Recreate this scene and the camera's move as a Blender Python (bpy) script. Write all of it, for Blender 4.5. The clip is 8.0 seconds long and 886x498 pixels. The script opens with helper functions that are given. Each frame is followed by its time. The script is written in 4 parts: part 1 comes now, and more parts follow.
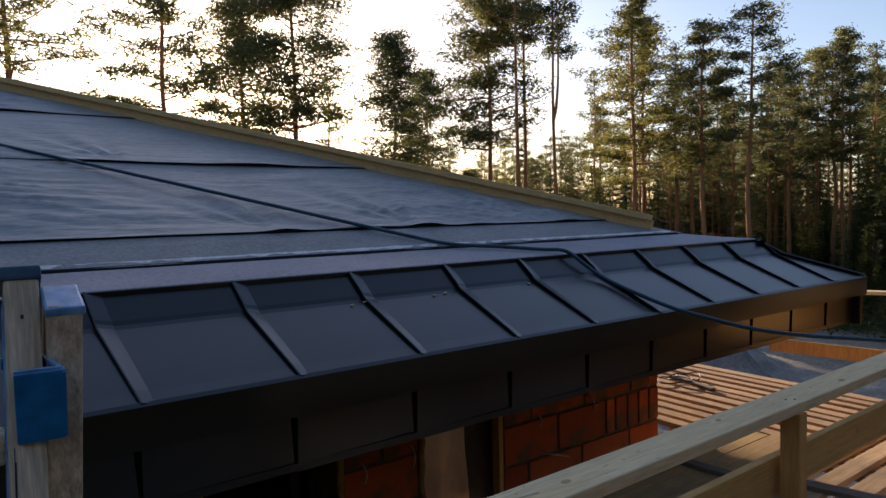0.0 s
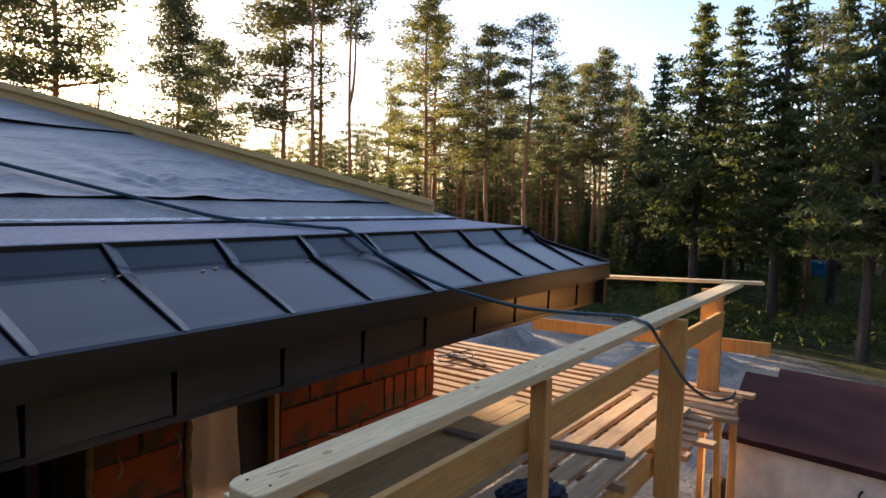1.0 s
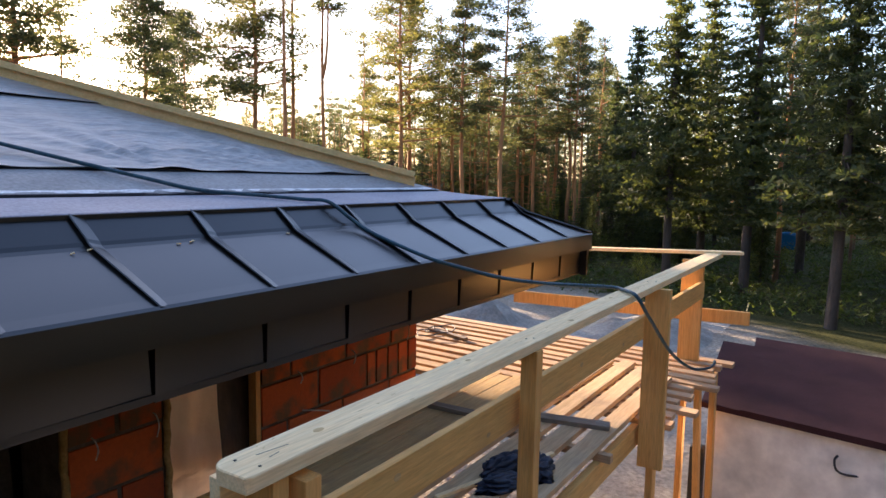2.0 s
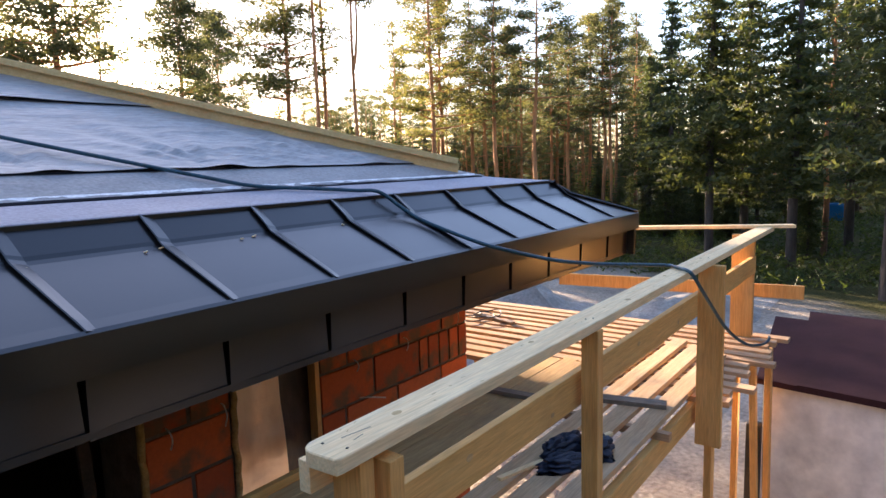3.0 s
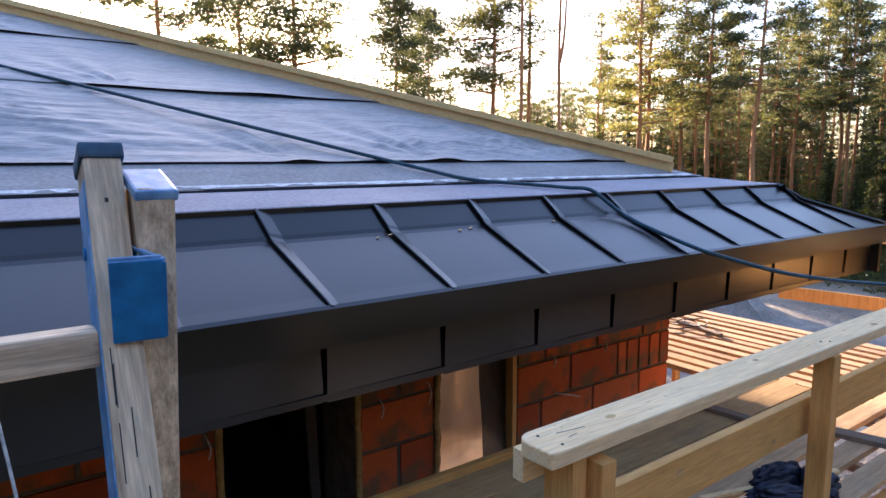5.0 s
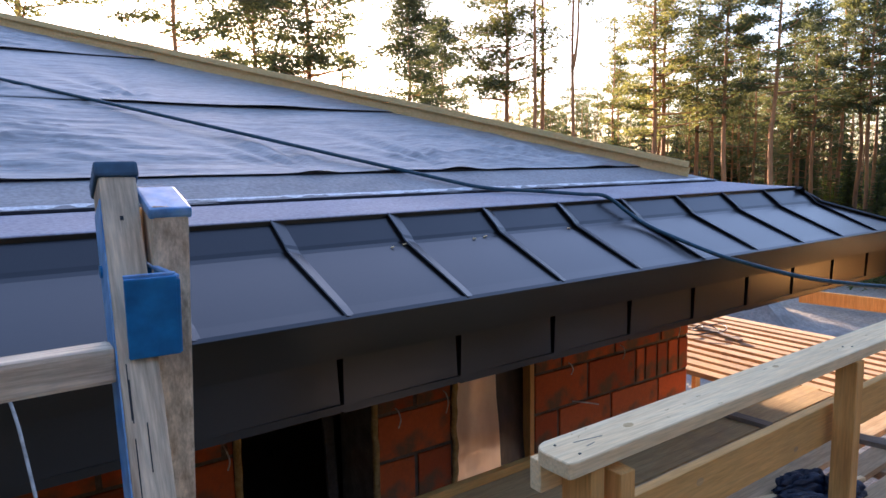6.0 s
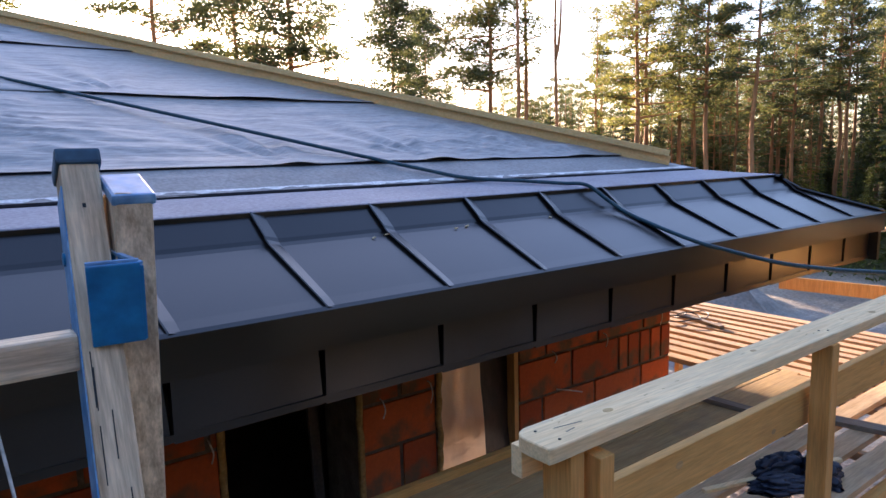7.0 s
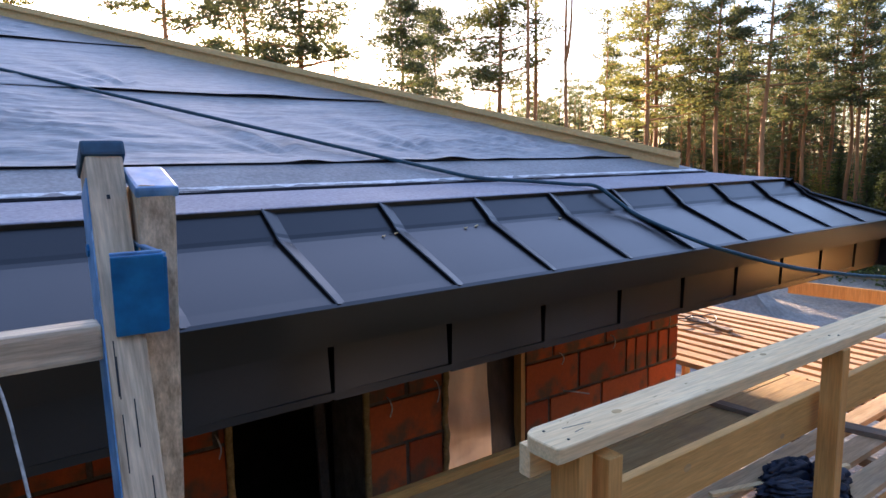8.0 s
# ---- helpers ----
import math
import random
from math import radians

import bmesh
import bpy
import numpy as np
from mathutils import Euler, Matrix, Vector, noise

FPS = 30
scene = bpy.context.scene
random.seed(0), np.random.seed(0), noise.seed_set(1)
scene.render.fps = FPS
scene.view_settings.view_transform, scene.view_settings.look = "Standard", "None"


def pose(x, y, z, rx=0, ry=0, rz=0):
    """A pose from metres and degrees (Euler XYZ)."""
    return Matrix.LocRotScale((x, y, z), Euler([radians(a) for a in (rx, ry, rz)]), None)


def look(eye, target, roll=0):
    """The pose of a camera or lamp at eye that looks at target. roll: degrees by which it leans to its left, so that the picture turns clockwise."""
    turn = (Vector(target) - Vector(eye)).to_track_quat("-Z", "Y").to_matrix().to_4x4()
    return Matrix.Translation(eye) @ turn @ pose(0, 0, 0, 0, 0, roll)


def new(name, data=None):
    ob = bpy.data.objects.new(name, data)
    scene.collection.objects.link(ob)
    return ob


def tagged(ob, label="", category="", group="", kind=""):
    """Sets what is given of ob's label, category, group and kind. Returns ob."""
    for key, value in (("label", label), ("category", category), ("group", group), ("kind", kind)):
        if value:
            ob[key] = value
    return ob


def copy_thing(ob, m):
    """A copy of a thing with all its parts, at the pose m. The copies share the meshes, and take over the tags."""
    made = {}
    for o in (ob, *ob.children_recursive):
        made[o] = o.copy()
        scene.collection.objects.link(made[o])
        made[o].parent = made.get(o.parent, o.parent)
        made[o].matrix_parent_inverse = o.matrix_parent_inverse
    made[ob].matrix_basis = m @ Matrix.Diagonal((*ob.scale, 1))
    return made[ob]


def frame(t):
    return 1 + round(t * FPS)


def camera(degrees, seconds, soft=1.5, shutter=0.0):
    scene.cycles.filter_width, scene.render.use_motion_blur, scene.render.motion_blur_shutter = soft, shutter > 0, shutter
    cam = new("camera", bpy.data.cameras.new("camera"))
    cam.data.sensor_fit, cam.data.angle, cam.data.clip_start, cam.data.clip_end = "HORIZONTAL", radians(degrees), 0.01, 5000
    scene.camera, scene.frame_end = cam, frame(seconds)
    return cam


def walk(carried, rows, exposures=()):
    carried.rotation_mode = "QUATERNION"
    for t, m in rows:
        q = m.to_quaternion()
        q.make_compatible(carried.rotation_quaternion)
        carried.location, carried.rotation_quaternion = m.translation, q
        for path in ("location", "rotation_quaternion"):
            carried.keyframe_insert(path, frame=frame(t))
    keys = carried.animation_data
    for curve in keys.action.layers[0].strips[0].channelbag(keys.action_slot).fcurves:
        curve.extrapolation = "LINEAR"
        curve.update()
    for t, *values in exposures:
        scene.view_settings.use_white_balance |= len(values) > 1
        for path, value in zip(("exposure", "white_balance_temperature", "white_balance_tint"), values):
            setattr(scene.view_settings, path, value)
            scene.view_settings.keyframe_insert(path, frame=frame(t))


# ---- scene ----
cam = camera(69.1, 8.0)
PATH = [
    (0, (-0.374, -2.048, 3.542), (0.795, -0.429, 3.435), -1.4),
    (0.2, (-0.352, -2.068, 3.528), (0.969, -0.571, 3.409), -1.0),
    (0.3, (-0.347, -2.088, 3.51), (1.032, -0.644, 3.387), -0.6),
    (0.5, (-0.34, -2.103, 3.518), (1.171, -0.803, 3.356), 0.9),
    (1, (-0.312, -2.088, 3.497), (1.303, -0.917, 3.347), 1.4),
    (1.5, (-0.271, -2.036, 3.474), (1.36, -0.891, 3.306), 1.2),
    (1.7, (-0.264, -2.02, 3.465), (1.378, -0.896, 3.266), 1.4),
    (2.8, (-0.328, -1.945, 3.471), (1.319, -0.845, 3.201), -0.7),
    (3, (-0.347, -1.939, 3.463), (1.24, -0.75, 3.199), -1.7),
    (3.2, (-0.377, -1.931, 3.474), (1.142, -0.659, 3.201), -2.1),
    (3.5, (-0.404, -1.924, 3.489), (0.951, -0.477, 3.221), -2.9),
    (4, (-0.411, -1.917, 3.478), (0.877, -0.416, 3.18), -1.8),
    (4.5, (-0.422, -1.907, 3.48), (0.818, -0.367, 3.18), -0.3),
    (5.8, (-0.443, -1.893, 3.489), (0.639, -0.228, 3.248), -1.2),
    (6, (-0.431, -1.903, 3.489), (0.698, -0.272, 3.238), -1.1),
    (6.5, (-0.417, -1.916, 3.485), (0.766, -0.326, 3.216), -1.6),
    (7, (-0.419, -1.915, 3.482), (0.744, -0.312, 3.204), -1.6),
    (7.5, (-0.433, -1.914, 3.483), (0.715, -0.298, 3.217), -0.8),
    (8, (-0.43, -1.912, 3.479), (0.715, -0.297, 3.202), -0.9),
]
EXPOSURES = [(0, 0.97, 6150, 22), (0.3, 1.3, 6200, 22), (0.5, 1.5, 6200, 22), (1.0, 1.95, 6250, 23), (1.5, 2.25, 6250, 24), (2.8, 2.7, 6220, 26), (3.5, 2.76, 6130, 27), (4.5, 2.78, 6030, 28), (6.0, 2.62, 5980, 28), (6.5, 2.54, 5970, 28), (7.5, 2.62, 5955, 28), (8.0, 2.62, 5950, 28)]
walk(cam, [(t, look(eye, target, roll)) for t, eye, target, roll in PATH], EXPOSURES)

# ---- world, sun, exposure ----
SUN_AZ, SUN_EL = radians(72.2), radians(11.4)
sun_way = Vector((math.cos(SUN_AZ) * math.cos(SUN_EL), math.sin(SUN_AZ) * math.cos(SUN_EL), math.sin(SUN_EL)))
world = bpy.data.worlds.new("evening_sky")
scene.world = world
world.use_nodes = True
wn = world.node_tree
sky = wn.nodes.new("ShaderNodeTexSky")
sky.sky_type = "NISHITA"
sky.sun_disc = False
sky.sun_elevation = SUN_EL
sky.sun_rotation = math.pi / 2 - SUN_AZ
sky.air_density, sky.dust_density, sky.ozone_density = 1.0, 1.1, 1.5
wn.links.new(sky.outputs[0], wn.nodes["Background"].inputs[0])
wn.nodes["Background"].inputs[1].default_value = 0.1
sun_data = bpy.data.lights.new("sun", "SUN")
sun_data.energy, sun_data.angle, sun_data.color = 5.0, radians(0.5), (1.0, 0.79, 0.52)
sun_ob = new("sun", sun_data)
sun_ob.matrix_world = look(sun_way * 60, (0, 0, 0))


# ---- materials ----
def base_nodes(name, rough=0.6, metal=0.0):
    m = bpy.data.materials.new(name)
    m.use_nodes = True
    nt = m.node_tree
    b = nt.nodes["Principled BSDF"]
    b.inputs["Roughness"].default_value = rough
    b.inputs["Metallic"].default_value = metal
    return m, nt, b


def noise_tex(nt, scale, detail=4.0, stretch=(1, 1, 1), rough=0.55):
    tc = nt.nodes.new("ShaderNodeTexCoord")
    mp = nt.nodes.new("ShaderNodeMapping")
    mp.inputs["Scale"].default_value = stretch
    n = nt.nodes.new("ShaderNodeTexNoise")
    n.inputs["Scale"].default_value = scale
    n.inputs["Detail"].default_value = detail
    n.inputs["Roughness"].default_value = rough
    nt.links.new(tc.outputs["Object"], mp.inputs[0])
    nt.links.new(mp.outputs[0], n.inputs["Vector"])
    return n


def ramp(nt, source, stops):
    r = nt.nodes.new("ShaderNodeValToRGB")
    el = r.color_ramp.elements
    while len(el) < len(stops):
        el.new(0.5)
    for e, (p, c) in zip(el, stops):
        e.position, e.color = p, (*c, 1)
    nt.links.new(source, r.inputs[0])
    return r


def mixed(nt, a, b, fac, mode="MIX"):
    m = nt.nodes.new("ShaderNodeMix")
    m.data_type, m.blend_type = "RGBA", mode
    for sock, v in ((m.inputs[6], a), (m.inputs[7], b), (m.inputs[0], fac)):
        if isinstance(v, bpy.types.NodeSocket):
            nt.links.new(v, sock)
        elif isinstance(v, (tuple, list)):
            sock.default_value = (*v, 1)
        else:
            sock.default_value = v
    return m.outputs[2]


def bumped(nt, b, source, strength, dist):
    bp = nt.nodes.new("ShaderNodeBump")
    bp.inputs["Strength"].default_value = strength
    bp.inputs["Distance"].default_value = dist
    nt.links.new(source, bp.inputs["Height"])
    nt.links.new(bp.outputs[0], b.inputs["Normal"])


def plain(name, c1, c2, scale=6.0, rough=0.7, metal=0.0, stretch=(1, 1, 1), bump=0.2, dist=0.004, fine=60.0, spread=(0.35, 0.65)):
    """Two tones at a broad scale, fine grain on top, light relief."""
    m, nt, b = base_nodes(name, rough, metal)
    n1, n2 = noise_tex(nt, scale, 3, stretch), noise_tex(nt, fine, 4, stretch)
    c = ramp(nt, n1.outputs[0], [(spread[0], c1), (spread[1], c2)]).outputs[0]
    g = ramp(nt, n2.outputs[0], [(0.3, (0.72,) * 3), (0.7, (1.12,) * 3)]).outputs[0]
    nt.links.new(mixed(nt, c, g, 1.0, "MULTIPLY"), b.inputs["Base Color"])
    bumped(nt, b, n2.outputs[0], bump, dist)
    return m


def timber(name, c1, c2, axis, rough=0.75, dirt=(0.2, 0.17, 0.13), dirt_amount=0.3, grain=28, blots=3.2, lean=0.0):
    """Sawn wood with grain along an axis, a tone of its own for every piece, and grey dirt."""
    m, nt, b = base_nodes(name, rough)
    st = [1.0, 1.0, 1.0]
    st[axis] = 0.07
    n1, n2, n3 = noise_tex(nt, grain, 6, st, 0.65), noise_tex(nt, grain * 5, 3, st), noise_tex(nt, blots, 5)
    if lean:
        for n in (n1, n2):
            link = n.inputs["Vector"].links[0].from_node.inputs[0].links[0]
            tip = nt.nodes.new("ShaderNodeMapping")
            tip.inputs["Rotation"].default_value = (lean, 0, 0)
            nt.links.new(link.from_socket, tip.inputs[0])
            nt.links.new(tip.outputs[0], n.inputs["Vector"].links[0].from_node.inputs[0])
    c = ramp(nt, n1.outputs[0], [(0.3, c1), (0.62, c2)]).outputs[0]
    g = ramp(nt, n2.outputs[0], [(0.3, (0.8,) * 3), (0.7, (1.08,) * 3)]).outputs[0]
    c = mixed(nt, c, g, 1.0, "MULTIPLY")
    info = nt.nodes.new("ShaderNodeObjectInfo")
    tone = ramp(nt, info.outputs["Random"], [(0.0, (0.9, 0.88, 0.86)), (1.0, (1.1, 1.08, 1.04))]).outputs[0]
    c = mixed(nt, c, tone, 1.0, "MULTIPLY")
    d = ramp(nt, n3.outputs[0], [(0.52, (0, 0, 0)), (0.75, (dirt_amount,) * 3)]).outputs[0]
    nt.links.new(mixed(nt, c, dirt, d), b.inputs["Base Color"])
    bumped(nt, b, n1.outputs[0], 0.25, 0.003)
    return m


def foliage(name, c1, c2, glow=0.35):
    m, nt, b = base_nodes(name, 0.6)
    geo = nt.nodes.new("ShaderNodeNewGeometry")
    info = nt.nodes.new("ShaderNodeObjectInfo")
    c = ramp(nt, geo.outputs["Random Per Island"], [(0.0, c1), (1.0, c2)]).outputs[0]
    tone = ramp(nt, info.outputs["Random"], [(0.0, (0.7, 0.75, 0.8)), (1.0, (1.2, 1.12, 0.9))]).outputs[0]
    c = mixed(nt, c, tone, 1.0, "MULTIPLY")
    nt.links.new(c, b.inputs["Base Color"])
    tr = nt.nodes.new("ShaderNodeBsdfTranslucent")
    nt.links.new(mixed(nt, c, (1.4, 1.4, 0.85), 1.0, "MULTIPLY"), tr.inputs[0])
    mx = nt.nodes.new("ShaderNodeMixShader")
    mx.inputs[0].default_value = glow
    nt.links.new(b.outputs[0], mx.inputs[1])
    nt.links.new(tr.outputs[0], mx.inputs[2])
    nt.links.new(mx.outputs[0], nt.nodes["Material Output"].inputs[0])
    return m


M = {}
M["metal"] = plain("dark_coated_steel", (0.006, 0.005, 0.0042), (0.009, 0.0075, 0.0063), 2.5, 0.28, 0.0, bump=0.05, dist=0.001, fine=90)
M["metal"].node_tree.nodes["Principled BSDF"].inputs["Specular IOR Level"].default_value = 0.9
M["flashing"] = plain("coated_flashing", (0.3, 0.3, 0.345), (0.36, 0.36, 0.41), 2.0, 0.5, 0.0, bump=0.04, dist=0.001)
M["flashing"].node_tree.nodes["Principled BSDF"].inputs["Specular IOR Level"].default_value = 0.15
M["membrane"] = plain("grey_underlay", (0.31, 0.31, 0.298), (0.38, 0.38, 0.365), 2.2, 0.45, stretch=(0.5, 1.6, 1), bump=0.12, dist=0.003, fine=30)
fold = noise_tex(M["membrane"].node_tree, 4.0, 3, (0.25, 2.2, 1), 0.5)
for nd in [n for n in M["membrane"].node_tree.nodes if n.bl_idname == "ShaderNodeBump"]:
    crease = M["membrane"].node_tree.nodes.new("ShaderNodeBump")
    crease.inputs["Strength"].default_value, crease.inputs["Distance"].default_value = 0.6, 0.035
    M["membrane"].node_tree.links.new(fold.outputs[0], crease.inputs["Height"])
    M["membrane"].node_tree.links.new(crease.outputs[0], nd.inputs["Normal"])
M["membrane_low"] = plain("grey_underlay_dusty", (0.27, 0.27, 0.262), (0.34, 0.34, 0.33), 3.0, 0.6, bump=0.1, dist=0.002, fine=50)
# near-black for the painted shade under the laps and for the sealing bead
M["shade_and_bead"] = plain("lap_shade_and_bead_black", (0.01, 0.01, 0.013), (0.018, 0.018, 0.022), 5, 0.85)
M["shade_and_bead"].node_tree.nodes["Principled BSDF"].inputs["Specular IOR Level"].default_value = 0.1
M["sealant"] = plain("white_sealing_tape", (0.82, 0.81, 0.78), (0.93, 0.92, 0.89), 14, 0.5, bump=0.5, dist=0.006)
M["hip_wood"] = timber("fresh_pine_hip", (0.84, 0.55, 0.2), (0.95, 0.68, 0.3), 1, 0.7, (0.45, 0.3, 0.14), 0.3, 60)
M["rail_wood"] = timber("weathered_rail", (0.9, 0.65, 0.33), (0.97, 0.77, 0.44), 0, 0.75, (0.45, 0.34, 0.2), 0.2)
M["mid_wood"] = timber("pine_board", (0.7, 0.38, 0.1), (0.82, 0.5, 0.16), 0, 0.7, (0.34, 0.2, 0.08), 0.25)
M["post_wood"] = timber("pine_post", (0.66, 0.33, 0.08), (0.78, 0.44, 0.14), 2, 0.7, (0.3, 0.17, 0.07), 0.25)
M["deck_wood"] = timber("deck_board", (0.47, 0.31, 0.16), (0.63, 0.45, 0.26), 0, 0.8, (0.22, 0.17, 0.13), 0.5)
M["cross_wood"] = timber("cross_board", (0.42, 0.26, 0.13), (0.56, 0.38, 0.22), 1, 0.8, (0.22, 0.18, 0.15), 0.6)
M["sheet_wood"] = timber("dusty_plywood", (0.5, 0.32, 0.13), (0.6, 0.41, 0.19), 0, 0.85, (0.26, 0.19, 0.12), 0.5)
M["grey_wood"] = timber("old_grey_board", (0.17, 0.135, 0.1), (0.28, 0.225, 0.17), 1, 0.85, (0.1, 0.09, 0.08), 0.5)
M["ladder_wood"] = timber("worn_ladder_wood", (0.3, 0.21, 0.12), (0.8, 0.65, 0.44), 2, 0.7, (0.12, 0.09, 0.07), 0.45, 95, 12, radians(27.5))
M["rung_wood"] = timber("worn_rung_wood", (0.36, 0.27, 0.17), (0.82, 0.68, 0.48), 0, 0.7, (0.12, 0.09, 0.07), 0.4, 95, 14)
M["blue"] = plain("blue_enamel", (0.003, 0.15, 0.36), (0.01, 0.23, 0.5), 25, 0.35, bump=0.1, dist=0.001)
M["cap"] = plain("blue_plastic_cap", (0.02, 0.07, 0.12), (0.03, 0.1, 0.16), 30, 0.4, bump=0.1, dist=0.001)
M["cap_worn"] = plain("worn_blue_cap", (0.05, 0.24, 0.52), (0.24, 0.45, 0.68), 40, 0.35, bump=0.15, dist=0.001)
M["cable"] = plain("teal_cable", (0.012, 0.06, 0.085), (0.02, 0.085, 0.12), 30, 0.4)
M["black_cable"] = plain("black_cable", (0.012, 0.012, 0.014), (0.02, 0.02, 0.022), 30, 0.5)
M["white_cord"] = plain("pale_cord", (0.4, 0.38, 0.33), (0.55, 0.53, 0.48), 30, 0.7)
M["cloth"] = plain("dark_navy_cloth", (0.006, 0.01, 0.022), (0.014, 0.026, 0.055), 12, 0.5, bump=0.4, dist=0.004)
M["foam"] = plain("yellow_mounting_foam", (0.3, 0.19, 0.06), (0.42, 0.28, 0.1), 25, 0.9, bump=0.8, dist=0.01)
# tone with the shade of the unlit rooms put into the colour
M["room_shade"] = plain("room_shade_tone", (0.06, 0.045, 0.035), (0.09, 0.07, 0.055), 4, 0.9)
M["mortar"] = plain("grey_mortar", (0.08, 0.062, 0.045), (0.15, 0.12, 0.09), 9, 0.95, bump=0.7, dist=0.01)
M["white_wall"] = plain("white_render", (0.78, 0.75, 0.69), (0.86, 0.83, 0.77), 1.4, 0.85, bump=0.04, dist=0.003, fine=5)
M["brown_roof"] = plain("brown_bitumen", (0.045, 0.02, 0.022), (0.06, 0.026, 0.028), 3, 0.9, bump=0.3, dist=0.003, fine=120)
M["dark_film"] = plain("dark_translucent_film", (0.035, 0.024, 0.016), (0.06, 0.042, 0.03), 9, 0.3, stretch=(2.4, 1, 0.7), bump=0.3, dist=0.01, fine=14, spread=(0.42, 0.66))
M["brown_roof"].node_tree.nodes["Principled BSDF"].inputs["Specular IOR Level"].default_value = 0.12
M["black_box"] = plain("black_plastic", (0.012, 0.012, 0.013), (0.02, 0.02, 0.02), 8, 0.6)
M["pine_leaf"] = foliage("pine_needles", (0.06, 0.075, 0.036), (0.19, 0.18, 0.085), 0.55)
M["spruce_leaf"] = foliage("spruce_needles", (0.036, 0.058, 0.026), (0.115, 0.13, 0.05), 0.45)
M["bush_leaf"] = foliage("birch_leaves", (0.1, 0.14, 0.025), (0.24, 0.25, 0.06), 0.55)
M["grass"] = foliage("forest_floor_green", (0.035, 0.06, 0.015), (0.1, 0.13, 0.032), 0.4)
M["bark_dark"] = plain("spruce_bark", (0.06, 0.048, 0.04), (0.11, 0.085, 0.07), 5, 0.9, stretch=(1, 1, 0.25), bump=0.8, dist=0.02, fine=30)


def pine_bark():
    """Grey plates low on the trunk, orange bark higher up."""
    m, nt, b = base_nodes("pine_bark", 0.85)
    n1, n2 = noise_tex(nt, 4, 5, (1, 1, 0.3)), noise_tex(nt, 26, 4, (1, 1, 0.3))
    tc = nt.nodes.new("ShaderNodeTexCoord")
    sep = nt.nodes.new("ShaderNodeSeparateXYZ")
    nt.links.new(tc.outputs["Object"], sep.inputs[0])
    rise = nt.nodes.new("ShaderNodeMath")
    rise.operation = "MULTIPLY_ADD"
    rise.inputs[1].default_value, rise.inputs[2].default_value = 0.3, -0.2
    nt.links.new(sep.outputs[2], rise.inputs[0])
    low = ramp(nt, n2.outputs[0], [(0.35, (0.07, 0.05, 0.04)), (0.65, (0.2, 0.13, 0.09))]).outputs[0]
    high = ramp(nt, n1.outputs[0], [(0.35, (0.36, 0.15, 0.055)), (0.65, (0.56, 0.26, 0.1))]).outputs[0]
    f = ramp(nt, rise.outputs[0], [(0.05, (0.15,) * 3), (0.6, (0.95,) * 3)]).outputs[0]
    nt.links.new(mixed(nt, low, high, f), b.inputs["Base Color"])
    bumped(nt, b, n2.outputs[0], 0.8, 0.02)
    return m


def block_clay():
    """Fired clay block, ribbed, smeared with mortar; each block has its own tone."""
    m, nt, b = base_nodes("clay_block", 0.85)
    n1, n2 = noise_tex(nt, 4.2, 5), noise_tex(nt, 45, 4)
    info = nt.nodes.new("ShaderNodeObjectInfo")
    c = ramp(nt, info.outputs["Random"], [(0.0, (0.32, 0.056, 0.012)), (0.6, (0.5, 0.1, 0.018)), (1.0, (0.42, 0.1, 0.026))]).outputs[0]
    g = ramp(nt, n2.outputs[0], [(0.3, (0.88,) * 3), (0.7, (1.06,) * 3)]).outputs[0]
    c = mixed(nt, c, g, 1.0, "MULTIPLY")
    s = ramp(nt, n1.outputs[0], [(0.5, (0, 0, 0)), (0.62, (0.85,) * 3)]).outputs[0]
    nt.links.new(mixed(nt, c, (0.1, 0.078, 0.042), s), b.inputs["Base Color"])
    bumped(nt, b, n2.outputs[0], 0.4, 0.004)
    return m


def film_material():
    m, nt, b = base_nodes("shiny_film", 0.36, 1.0)
    n1, n2 = noise_tex(nt, 4, 4, (2.5, 1, 0.8)), noise_tex(nt, 9, 3, (1, 1, 2))
    c = ramp(nt, n1.outputs[0], [(0.35, (0.82, 0.63, 0.45)), (0.65, (0.94, 0.76, 0.57))]).outputs[0]
    nt.links.new(c, b.inputs["Base Color"])
    bumped(nt, b, n2.outputs[0], 0.3, 0.012)
    return m


